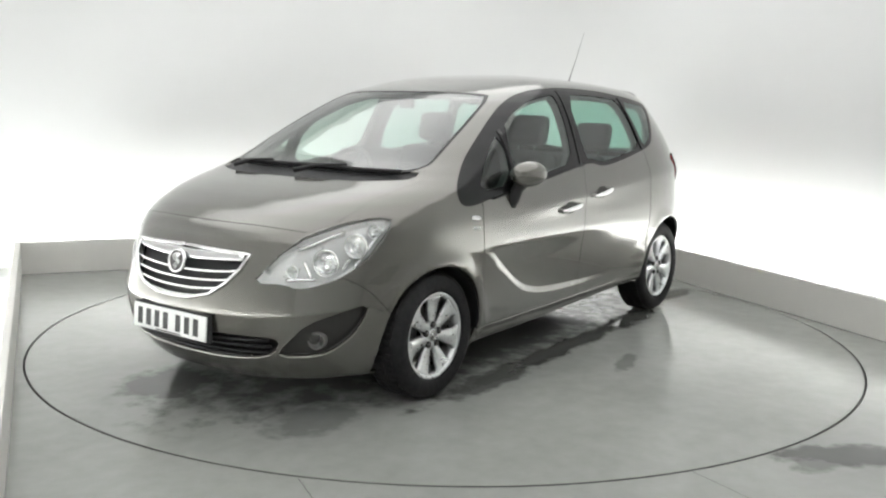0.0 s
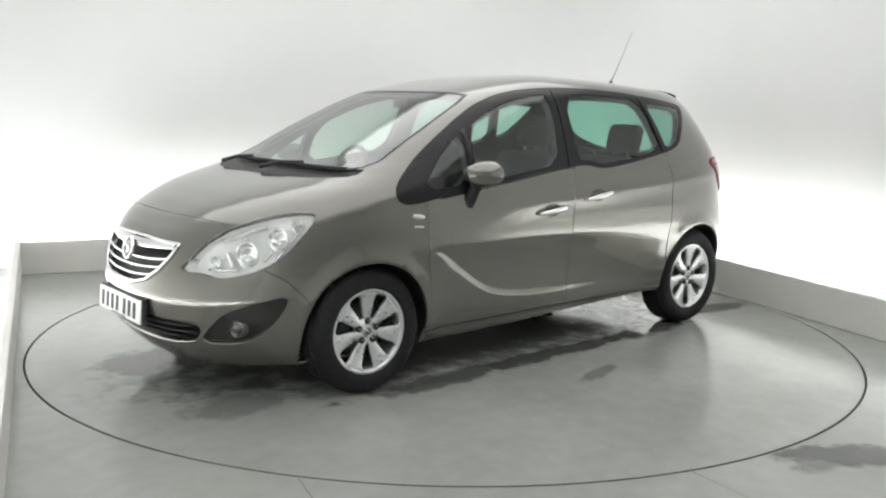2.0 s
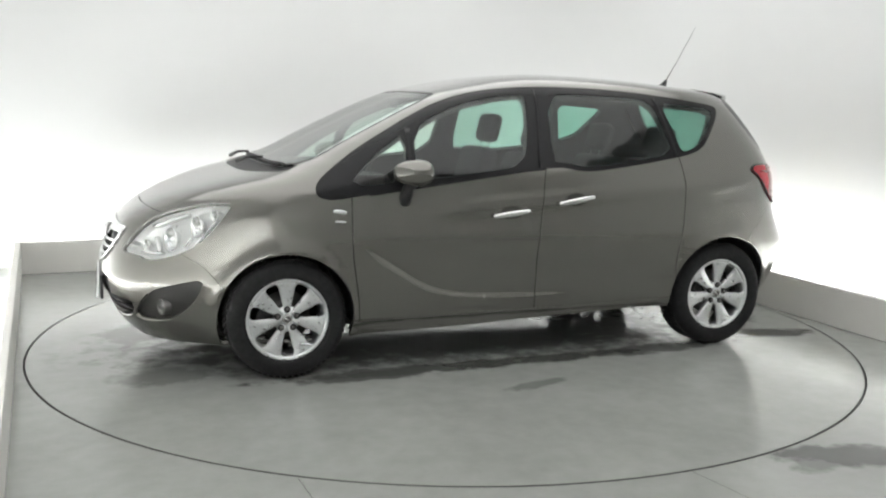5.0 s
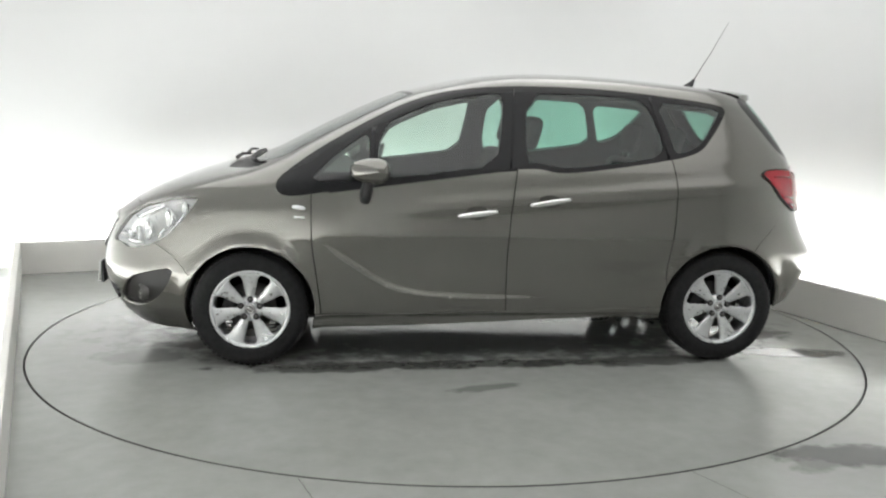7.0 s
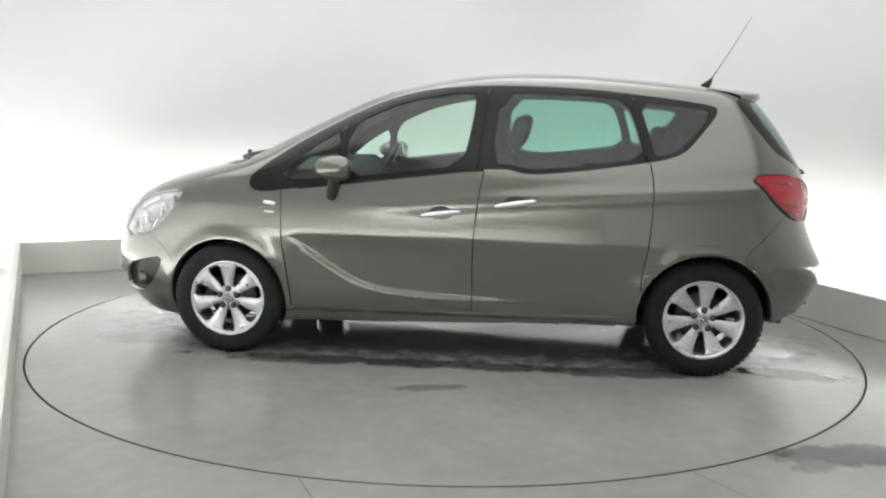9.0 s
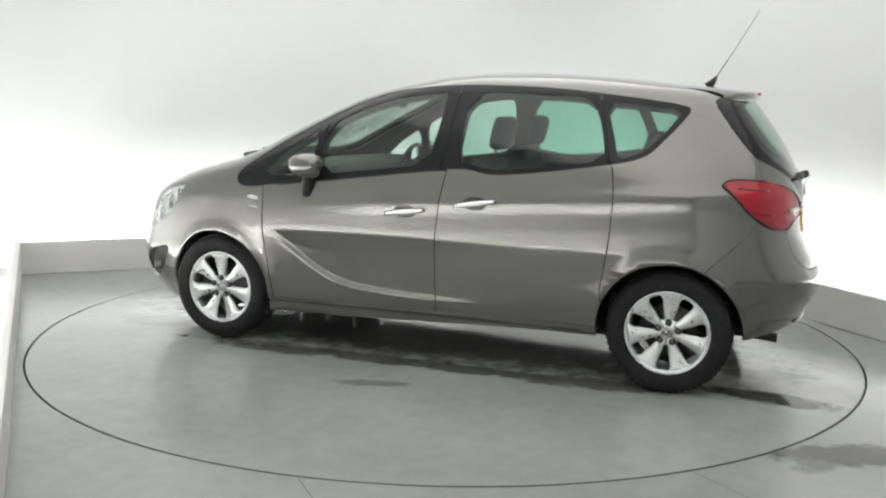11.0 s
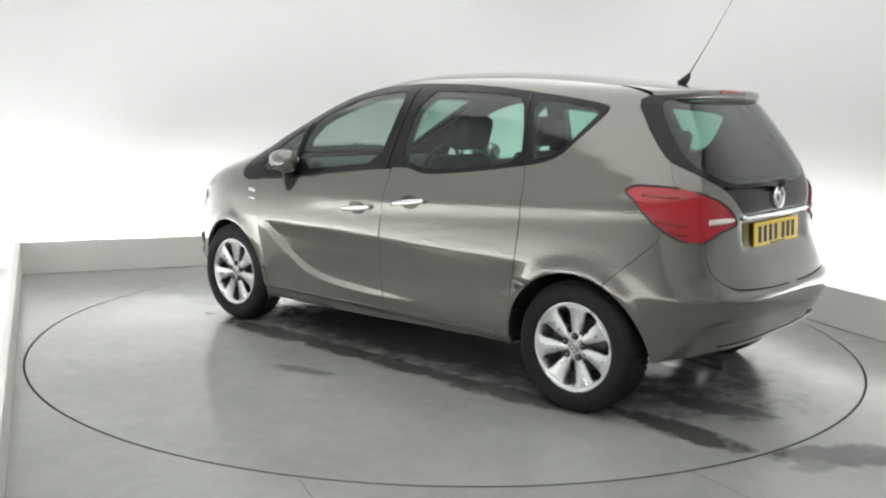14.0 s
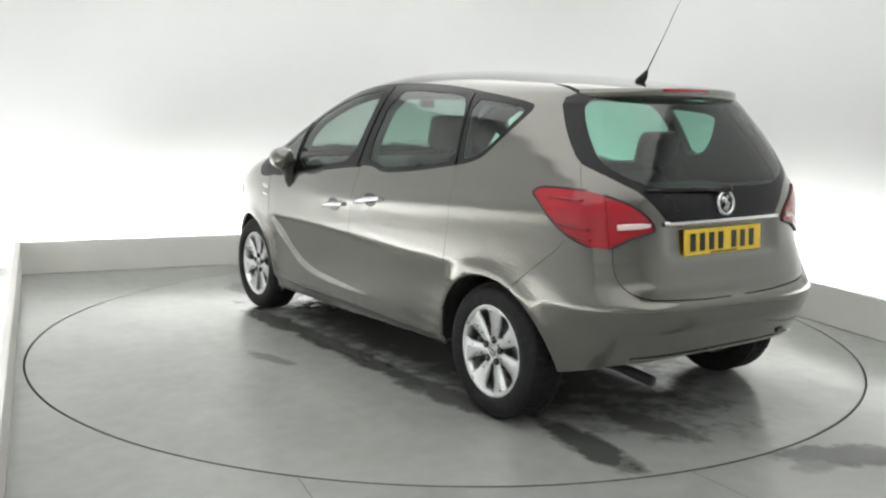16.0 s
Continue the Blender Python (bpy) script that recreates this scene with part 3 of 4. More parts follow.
def cut_surface():
    """Triangles of the left half, sorted by region and panel."""
    total = FRONT + MID + REAR
    points, edges = [], []
    for name, poly in REGIONS:
        k = len(points)
        points += [tuple(p) for p in poly]
        edges += [(k + i, k + (i + 1) % len(poly)) for i in range(len(poly))]
    for off in (-.03, -.010, .004, .014, .024, .034, .048):    # finer along the doors' crest
        dx, dz = np.gradient(CREST_X), np.gradient(CREST_Z)
        size = np.hypot(dx, dz)
        line = list(zip((CREST_X - dz / size * off)[2:-12], (CREST_Z + dx / size * off)[2:-12]))
        points += [tuple(p) for p in domain(line, "x")]
    ns, nv = 136, 84
    k = len(points)
    rim = [(total * i / ns, 0) for i in range(ns)] + [(total, VF[-1] * i / nv) for i in range(nv)] + [(total - total * i / ns, VF[-1]) for i in range(ns)] + [(0, VF[-1] - VF[-1] * i / nv) for i in range(nv)]
    points += rim
    edges += [(k + i, k + (i + 1) % len(rim)) for i in range(len(rim))]
    points = [(min(max(a, 0), total), min(max(b, 0), VF[-1])) for a, b in points]
    known = np.array(points)
    for i in range(1, ns):
        for j in range(1, nv):
            g = (total * (i + .5 * (j % 2)) / ns, VF[-1] * j / nv)
            if g[0] < total - .02 and np.min(np.abs(known[:, 0] - g[0]) + np.abs(known[:, 1] - g[1])) > .010:
                points.append(g)
    out = geometry.delaunay_2d_cdt([Vector(p) for p in points], edges, [], 0, 1e-5)
    pts, tris = np.array([tuple(v) for v in out[0]]), np.array([tuple(f) for f in out[2]])
    mid = pts[tris].mean(1)
    label = np.full(len(tris), "", dtype=object)
    for name, poly in REGIONS:
        label[(label == "") & inside(poly, mid)] = name
    centre = shell(mid[:, 0], np.interp(mid[:, 1], VF, ZF))
    label[(label == "tail") & (centre[:, 1] > SPLIT - .002)] = "tail_inner"
    label[label == "tail"] = "tail_outer"
    for i in np.where(label == "")[0]:
        label[i] = panel_name(centre[i])
    return pts, tris, without_islands(tris, label)


def without_islands(tris, label):
    """Gives a stray sliver of a painted panel to the panel beside it."""
    beside = collections.defaultdict(list)
    for i, t in enumerate(tris):
        for a, b in ((t[0], t[1]), (t[1], t[2]), (t[2], t[0])):
            beside[min(a, b), max(a, b)].append(i)
    near = collections.defaultdict(list)
    for pair in beside.values():
        if len(pair) == 2:
            near[pair[0]].append(pair[1])
            near[pair[1]].append(pair[0])
    for name in ("rear_wing", "front_wing", "front_door", "rear_door", "tailgate", "bonnet", "roof", "sill", "front_bumper", "rear_bumper"):
        left, groups = set(np.where(label == name)[0]), []
        while left:
            todo, group = [left.pop()], []
            while todo:
                i = todo.pop()
                group.append(i)
                for j in near[i]:
                    if j in left:
                        left.remove(j)
                        todo.append(j)
            groups.append(group)
        groups.sort(key=len)
        for group in groups[:-1]:
            other = collections.Counter(label[j] for i in group for j in near[i] if label[j] != name)
            solid = [n for n, _ in other.most_common() if n in ("rear_wing", "front_wing", "front_door", "rear_door", "tailgate", "roof", "sill", "front_bumper", "rear_bumper", "bonnet")]
            if solid or len(group) < 6:
                label[group] = solid[0] if solid else "hole"
    return label


CAR = new("car")
CAR.empty_display_size = .3
tagged(CAR, "bronze-grey metallic five-door compact people carrier on a turntable", "car")


def hang(name, me, mat, parent, label=""):
    me.materials.append(mat)
    ob = new(name, me)
    ob.parent = parent
    return tagged(ob, label=label)


def mirrored(me, name):
    c = me.copy()
    c.name = name
    co = np.empty(len(c.vertices) * 3)
    c.vertices.foreach_get("co", co)
    co = co.reshape(-1, 3) * [1, -1, 1]
    c.vertices.foreach_set("co", co.ravel())
    c.flip_normals()
    c.update()
    return c


PTS, TRIS, LABEL = cut_surface()


def body_panels():
    both = {"front_bumper": (PAINT, 0, .02), "bonnet": (PAINT, 0, .02), "roof": (PAINT, 0, .012), "tailgate": (PAINT, 0, .02), "rear_bumper": (PAINT, 0, .02),
            "windscreen": (WINDSCREEN, -.002, .003), "windscreen_border": (GLOSS, -.001, .02), "rear_window": (PRIVACY, -.002, .003), "tailgate_panel": (GLOSS, 0, .02), "cowl": (BLACK, -.012, .02)}
    sides = {"front_wing": (PAINT, 0, .03), "front_door": (PAINT, 0, .03), "rear_door": (PAINT, 0, .03), "rear_wing": (PAINT, 0, .02), "sill": (PAINT, 0, .03),
             "window_trim": (GLOSS, -.003, .03), "quarter_glass_front": (GLASS, -.007, .003), "door_glass_front": (GLASS, -.007, .003), "door_glass_rear": (PRIVACY, -.007, .003),
             "quarter_glass_rear": (PRIVACY, -.005, .003), "tail_outer": (RED, .007, .02), "tail_inner": (RED, .006, .02)}
    made = {}
    for name, (mat, off, depth) in both.items():
        t = TRIS[LABEL == name]
        if len(t):
            made[name] = hang(name, surface_mesh(PTS, t, off, depth, name, True), mat, CAR)
    for name, (mat, off, depth) in sides.items():
        t = TRIS[LABEL == name]
        if not len(t):
            continue
        me = surface_mesh(PTS, t, off, depth, name, False)
        for side, data in ((-1, me), (1, mirrored_panel(PTS, t, off, depth, name))):
            made[name, side] = hang(name, data, mat, CAR)
    # dark shell behind the joints and pockets
    keep = ~np.isin(LABEL, ["windscreen", "rear_window", "quarter_glass_front", "door_glass_front", "door_glass_rear", "quarter_glass_rear", "headlamp", "windscreen_border", "tailgate_panel", "window_trim"])
    arch = inside(REGIONS[0][1], PTS[TRIS].mean(1)) | inside(REGIONS[1][1], PTS[TRIS].mean(1))
    for k in (2, 3, 4):
        arch |= inside(REGIONS[k][1], PTS[TRIS].mean(1))
    hang("inner_shell", surface_mesh(PTS, TRIS[keep & ~arch], -.05, 0, "inner_shell", True), DARK, CAR, "dark inner shell seen in the panel joints")
    return made


def mirrored_panel(pts, t, off, depth, name):
    me = surface_mesh(pts, t, off, depth, name, False)
    co = np.empty(len(me.vertices) * 3)
    me.vertices.foreach_get("co", co)
    co = co.reshape(-1, 3) * [1, -1, 1]
    faces = [tuple(p.vertices)[::-1] for p in me.polygons]
    no = [tuple(c.vector) for c in me.corner_normals]
    loops = []
    for p in me.polygons:
        if len(p.vertices) == 3:
            loops += [(no[i][0], -no[i][1], no[i][2]) for i in list(p.loop_indices)[::-1]]
        else:
            loops += [(0, 0, 0)] * len(p.vertices)
    out = bpy.data.meshes.new(name)
    out.from_pydata([tuple(v) for v in co], [], faces)
    out.update()
    out.polygons.foreach_set("use_smooth", [True] * len(out.polygons))
    out.normals_split_custom_set(loops)
    return out


PANELS = body_panels()


# ---- wheels ----
def wheel():
    """A wheel at its hub, its outer face towards -y."""
    w = new("wheel")
    w.parent = CAR
    bm = bmesh.new()
    lathe(bm, [(.212, -.075), (.216, -.098), (.232, -.107), (.262, -.110), (.288, -.104), (.303, -.090), (.3105, -.068), (.312, -.03), (.312, .05), (.306, .08), (.285, .098), (.24, .10), (.21, .085), (.208, -.06), (.212, -.075)], 64)
    bmesh.ops.recalc_face_normals(bm, faces=bm.faces)
    tyre = part("tyre", bm, RUBBER, w, "black rubber tyre with a grooved tread")
    bm = bmesh.new()
    for k in range(60):
        a = 2 * math.pi * k / 60
        for y in (-.052, 0, .052):
            box(bm, (.308, y - .018, -.011), (.3165, y + .018, .011), 0, Matrix.Rotation(a + y * .9, 4, "Y"))
    part("tread", bm, RUBBER, tyre, smooth=False)
    bm = bmesh.new()
    lathe(bm, [(.215, -.095), (.219, -.088), (.216, -.078), (.203, -.074), (.197, -.055), (.193, .06), (.21, .09), (.205, .09), (.188, .06), (.19, -.06), (.196, -.088), (.207, -.097), (.215, -.095)], 64)
    bmesh.ops.recalc_face_normals(bm, faces=bm.faces)
    part("rim", bm, SILVER, w, "silver alloy rim")
    for k in range(7):
        a = 2 * math.pi * k / 7 + math.pi / 2
        bm = bmesh.new()
        rows = []
        for r, half, y0, thick in ((.030, .013, -.080, .03), (.07, .0205, -.078, .03), (.10, .029, -.078, .028), (.14, .038, -.081, .026), (.17, .0435, -.085, .024), (.188, .053, -.088, .023), (.202, .080, -.090, .022)):
            ring = []
            for u, dy in ((-1, .008), (-.82, -.001), (0, .0035), (.82, -.001), (1, .008), (.9, thick), (-.9, thick)):
                ang = u * half / r
                ring.append(bm.verts.new((r * math.cos(a + ang), y0 + dy, r * math.sin(a + ang))))
            rows.append(ring)
        for p, q in zip(rows, rows[1:]):
            for i in range(7):
                bm.faces.new((p[i], p[(i + 1) % 7], q[(i + 1) % 7], q[i]))
        bm.faces.new(rows[0])
        bm.faces.new(rows[-1][::-1])
        bmesh.ops.recalc_face_normals(bm, faces=bm.faces)
        part("spoke", bm, SILVER, w)
    bm = bmesh.new()
    lathe(bm, [(.0, -.083), (.028, -.084), (.031, -.081), (.032, -.074), (.066, -.073), (.07, -.066), (.07, -.03), (0, -.03)], 40)
    bmesh.ops.recalc_face_normals(bm, faces=bm.faces)
    hub = part("hub", bm, SILVER, w)
    bm = bmesh.new()
    rings = lathe(bm, [(.018, -.0855), (.0185, -.0885), (.023, -.0885), (.0235, -.0855)], 32)
    box(bm, (-.017, -.0885, -.003), (.017, -.0855, .003), 0, pose(0, 0, 0, 0, 35, 0))
    part("badge", bm, CHROME, hub, "round chrome badge")
    bm = bmesh.new()
    lathe(bm, [(0, -.0862), (.025, -.0860), (.0275, -.0842), (.0275, -.07)], 32)
    part("hub_cap", bm, STEEL, hub, "dull grey hub cap")
    for k in range(5):
        a = 2 * math.pi * k / 5 + .3
        bm = bmesh.new()
        lathe(bm, [(0, -.0885), (.008, -.088), (.0095, -.086), (.0095, -.06)], 6, pose(.053 * math.cos(a), 0, .053 * math.sin(a)))
        nut = part("wheel_nut", bm, STEEL, w)
        # black disc painted as the shade in the recess round the nut
        bm = bmesh.new()
        lathe(bm, [(.0, -.0835), (.0160, -.0835), (.0172, -.081), (.0172, -.06)], 16, pose(.053 * math.cos(a), 0, .053 * math.sin(a)))
        part("nut_recess_shade", bm, BLACK, nut)
    bm = bmesh.new()
    lathe(bm, [(0, -.02), (.06, -.022), (.065, -.006), (.136, -.006), (.138, .01), (.136, .018), (.0, .02)], 48)
    bmesh.ops.recalc_face_normals(bm, faces=bm.faces)
    part("brake_disc", bm, STEEL, w, "brushed steel brake disc")
    bm = bmesh.new()
    box(bm, (.075, -.045, -.06), (.15, .045, .06), .012, Matrix.Rotation(radians(200), 4, "Y"))
    part("brake_calliper", bm, BLACK, w)
    return w


WHEEL = wheel()
WHEEL.matrix_basis = pose(HUB_F, -.755, HUB_Z)
copy_thing(WHEEL, pose(HUB_R, -.757, HUB_Z, 0, 4, 0))
for hx in (HUB_F, HUB_R):
    copy_thing(WHEEL, pose(hx, .756, HUB_Z, 0, 0, 180))
# wheel housings
for hx, rad in ((HUB_F, .350), (HUB_R, .362)):
    for side in (-1, 1):
        bm = bmesh.new()
        y0, y1 = (-.872, -.50) if side < 0 else (.50, .872)
        lathe(bm, [(rad - .004, y0), (rad + .012, (y0 + y1) / 2), (rad, y1)], 40, pose(hx, 0, HUB_Z), radians(-4), radians(184))
        for v in bm.verts:                             # keep inside the flank where the body rounds off
            z = np.array(max(v.co.z, .18))
            wide = -float(shell(s_from_x(np.array(v.co.x), z), z)[1]) - .012
            v.co.y = max(-wide, min(wide, v.co.y))
        part("wheel_housing", bm, BLACK, CAR, "black plastic wheel housing")


# ---- the car's fittings ----
def on_side(x, z, off=0.0, side=-1):
    """A point on the flank and its outward normal."""
    s = s_from_x(np.array(x), np.array(z))
    p, n = shell(s, np.array(z), off), normal_of(shell, s, np.array(z))
    return Vector((p[0], -side * p[1], p[2])), Vector((n[0], -side * n[1], n[2]))


def on_end(y, z, off=0.0, rear=False):
    s = s_from_y(np.array(-abs(y)), np.array(z), rear)
    p, n = shell(s, np.array(z), off), normal_of(shell, s, np.array(z))
    q = 1 if y <= 0 else -1
    return Vector((p[0], p[1] * q, p[2])), Vector((n[0], n[1] * q, n[2]))


def facing(p, n, up=(0, 0, 1)):
    """A pose at p whose -Y axis looks along n."""
    y = -Vector(n).normalized()
    x = y.cross(Vector(up)).normalized()
    z = x.cross(y)
    return Matrix.Translation(p) @ Matrix((x, y, z)).transposed().to_4x4()


def strip_on(bm, line, width, thick, end_taper=True):
    """A flat bar that follows (point, normal) rows, rounded in section."""
    rows = []
    for i, (p, n) in enumerate(line):
        a, b = line[max(i - 1, 0)][0], line[min(i + 1, len(line) - 1)][0]
        d = (b - a).normalized()
        u = n.cross(d).normalized()
        k = width[i] if isinstance(width, (list, tuple)) else width
        rows.append([bm.verts.new(p + u * (k / 2 * c) + n * (thick * e)) for c, e in ((-1, -.3), (-1, .55), (-.6, 1), (.6, 1), (1, .55), (1, -.3))])
    for a, b in zip(rows, rows[1:]):
        for i in range(6):
            bm.faces.new((a[i], a[(i + 1) % 6], b[(i + 1) % 6], b[i]))
    bm.faces.new(rows[0][::-1])
    bm.faces.new(rows[-1])
    bmesh.ops.recalc_face_normals(bm, faces=bm.faces)
    return bm


def region_mesh(name, off, depth, side):
    t = TRIS[LABEL == name]
    return surface_mesh(PTS, t, off, depth, name, False) if side < 0 else mirrored_panel(PTS, t, off, depth, name)


def badge_shape(bm, m, r):
    """A plain ring with a slanted blade across it."""
    lathe(bm, [(r * .78, 0), (r * .80, -.006), (r * .9, -.009), (r, -.006), (r * 1.02, .004)], 40, m)
    blade = [(-.62, .30), (-.15, .66), (.50, .55), (.12, .22), (.46, -.05), (.05, -.70), (-.30, -.52), (.02, -.10), (-.34, .05)]
    top = [bm.verts.new(m @ Vector((x * r, -.006, z * r))) for x, z in blade]
    low = [bm.verts.new(m @ Vector((x * r, .002, z * r))) for x, z in blade]
    bm.faces.new(top)
    for i in range(len(blade)):
        j = (i + 1) % len(blade)
        bm.faces.new((top[i], low[i], low[j], top[j]))
    return bm


def number_plate(name, m, mat, label):
    bm = bmesh.new()
    box(bm, (-.262, -.006, -.058), (.262, .004, .058), .004, m)
    plate = part(name, bm, mat, CAR, label, smooth=False)
    for k in range(7):
        x = -.226 + k * .0622 + (.028 if k > 3 else 0)
        bm = bmesh.new()
        box(bm, (x, -.008, -.039), (x + .034, -.005, .039), 0, m)
        part("plate_mark", bm, INK, plate, smooth=False)
    bm = bmesh.new()
    box(bm, (-.09, -.0075, -.053), (.09, -.005, -.047), 0, m)
    part("plate_mark", bm, INK, plate, smooth=False)


def front_end():
    # upper grille: dark mesh behind, chrome surround and bars
    t = TRIS[LABEL == "grille"]
    hang("grille_backing", surface_mesh(PTS, t, -.035, -.012, "grille_backing", True), BLACK, CAR, "black plastic behind the grille bars")
    loop = [(y, z) for y, z in GRILLE if y <= 0]
    loop = [(0, .768)] + loop[0:] + [(0, .536)]
    loop = [p for p in loop if not (p[0] > .001)]
    ring = dense(loop, False, .03)
    rows = [on_end(y * .985, .652 + (z - .652) * .97, .003) for y, z in ring]
    rows += [on_end(-y * .985, .652 + (z - .652) * .97, .003) for y, z in ring[::-1]]
    bm = strip_on(bmesh.new(), rows, .016, .010)
    grille = part("grille_surround", bm, CHROME, CAR, "bright chrome grille surround")
    bm = bmesh.new()
    line = [on_end(y, .742 - .010 * (1 - abs(y) / .38), -.002) for y in np.linspace(-.365, .365, 25)]
    part("grille_bar", strip_on(bm, line, [.034 + .022 * (1 - abs(y) / .37) for y in np.linspace(-.365, .365, 25)], .012), CHROME, grille, "broad polished top bar of the grille")
    for z, half in ((.683, .352), (.643, .322), (.603, .270), (.566, .205)):
        line = [on_end(y, z - .016 * (1 - (y / half) ** 2), -.004) for y in np.linspace(-half, half, 21)]
        part("grille_bar", strip_on(bmesh.new(), line, .0125, .008), CHROME, grille)
    p, n = on_end(-1e-4, .694, .012)
    bm = badge_shape(bmesh.new(), facing(p, Vector((-1, 0, .22))), .058)
    badge = part("badge", bm, CHROME, CAR, "round chrome emblem on the grille")
    bm = bmesh.new()
    lathe(bm, [(0, -.001), (.048, -.001), (.05, .01)], 32, facing(p, Vector((-1, 0, .22))))
    part("badge_field", bm, STEEL, badge)
    # lower grille
    t = TRIS[LABEL == "lower_grille"]
    hang("lower_grille", surface_mesh(PTS, t, -.05, -.027, "lower_grille", True), BLACK, CAR, "black lower air intake")
    for z, half in ((.375, .50), (.345, .505), (.315, .48), (.29, .40)):
        line = [on_end(y, z, -.018) for y in np.linspace(-half, half, 21)]
        part("intake_slat", strip_on(bmesh.new(), line, .009, .012), BLACK, CAR)
    number_plate("front_number_plate", pose(-2.062, 0, .418, -4, 0, -90), WHITE_PLATE, "white front number plate with dark characters")
    bm = bmesh.new()
    box(bm, (-2.052, -.268, .352), (-2.035, .268, .482), .004)
    part("plate_holder", bm, BLACK, CAR, smooth=False)
    for side in (-1, 1):
        hang("fog_pocket", region_mesh("fog_pocket", -.035, -.012, side), POCKET, CAR, "black plastic fog lamp recess")
        p, n = on_side(-1.765, .365, -.026, side)
        m = facing(p, Vector((-.92, side * .38, 0)))
        bm = bmesh.new()
        lathe(bm, [(.042, .03), (.042, -.008), (.037, -.012), (.033, -.006), (.026, .012), (0, .020)], 32, m)
        fog = part("fog_lamp", bm, STEEL, CAR, "round fog lamp")
        bm = bmesh.new()
        lathe(bm, [(0, -.014), (.02, -.013), (.037, -.008)], 32, m)
        part("lens", bm, LENS, fog)
        # headlamp
        lens = hang("headlamp", region_mesh("headlamp", .003, .006, side), LENS, CAR, "large clear headlamp")
        hang("housing", region_mesh("headlamp", -.075, -.050, side), LAMP_SHELL, lens, "bright reflective lamp housing")
        for x, z, r, aim in ((-1.715, .725, .056, -.14), (-1.588, .795, .050, -.10), (-1.50, .862, .030, -.06), (-1.832, .690, .026, -.12)):
            p, n = on_side(x, z, -.030, side)
            m = facing(p, (-.90, side * .40, .06))
            bm = bmesh.new()
            lathe(bm, [(r * 1.12, -.004), (r * 1.1, -.010), (r, -.010), (r * .92, .010), (r * .7, .030), (r * .35, .042), (0, .045)], 36, m)
            bowl = part("reflector", bm, CHROME, lens)
            bm = bmesh.new()
            lathe(bm, [(0, -.004), (r * .2, .0), (r * .24, .012), (r * .22, .04)], 16, m)
            part("bulb", bm, CLEAR, bowl)
        for x0, z0, x1, z1 in ((-1.86, .655, -1.76, .652), (-1.775, .66, -1.79, .735), (-1.655, .690, -1.62, .735), (-1.80, .79, -1.62, .872), (-1.60, .70, -1.49, .835)):
            rows = [on_side(x0 + (x1 - x0) * k / 8, z0 + (z1 - z0) * k / 8, -.045, side) for k in range(9)]
            part("reflector_rib", strip_on(bmesh.new(), rows, .016, .022), CHROME, lens)


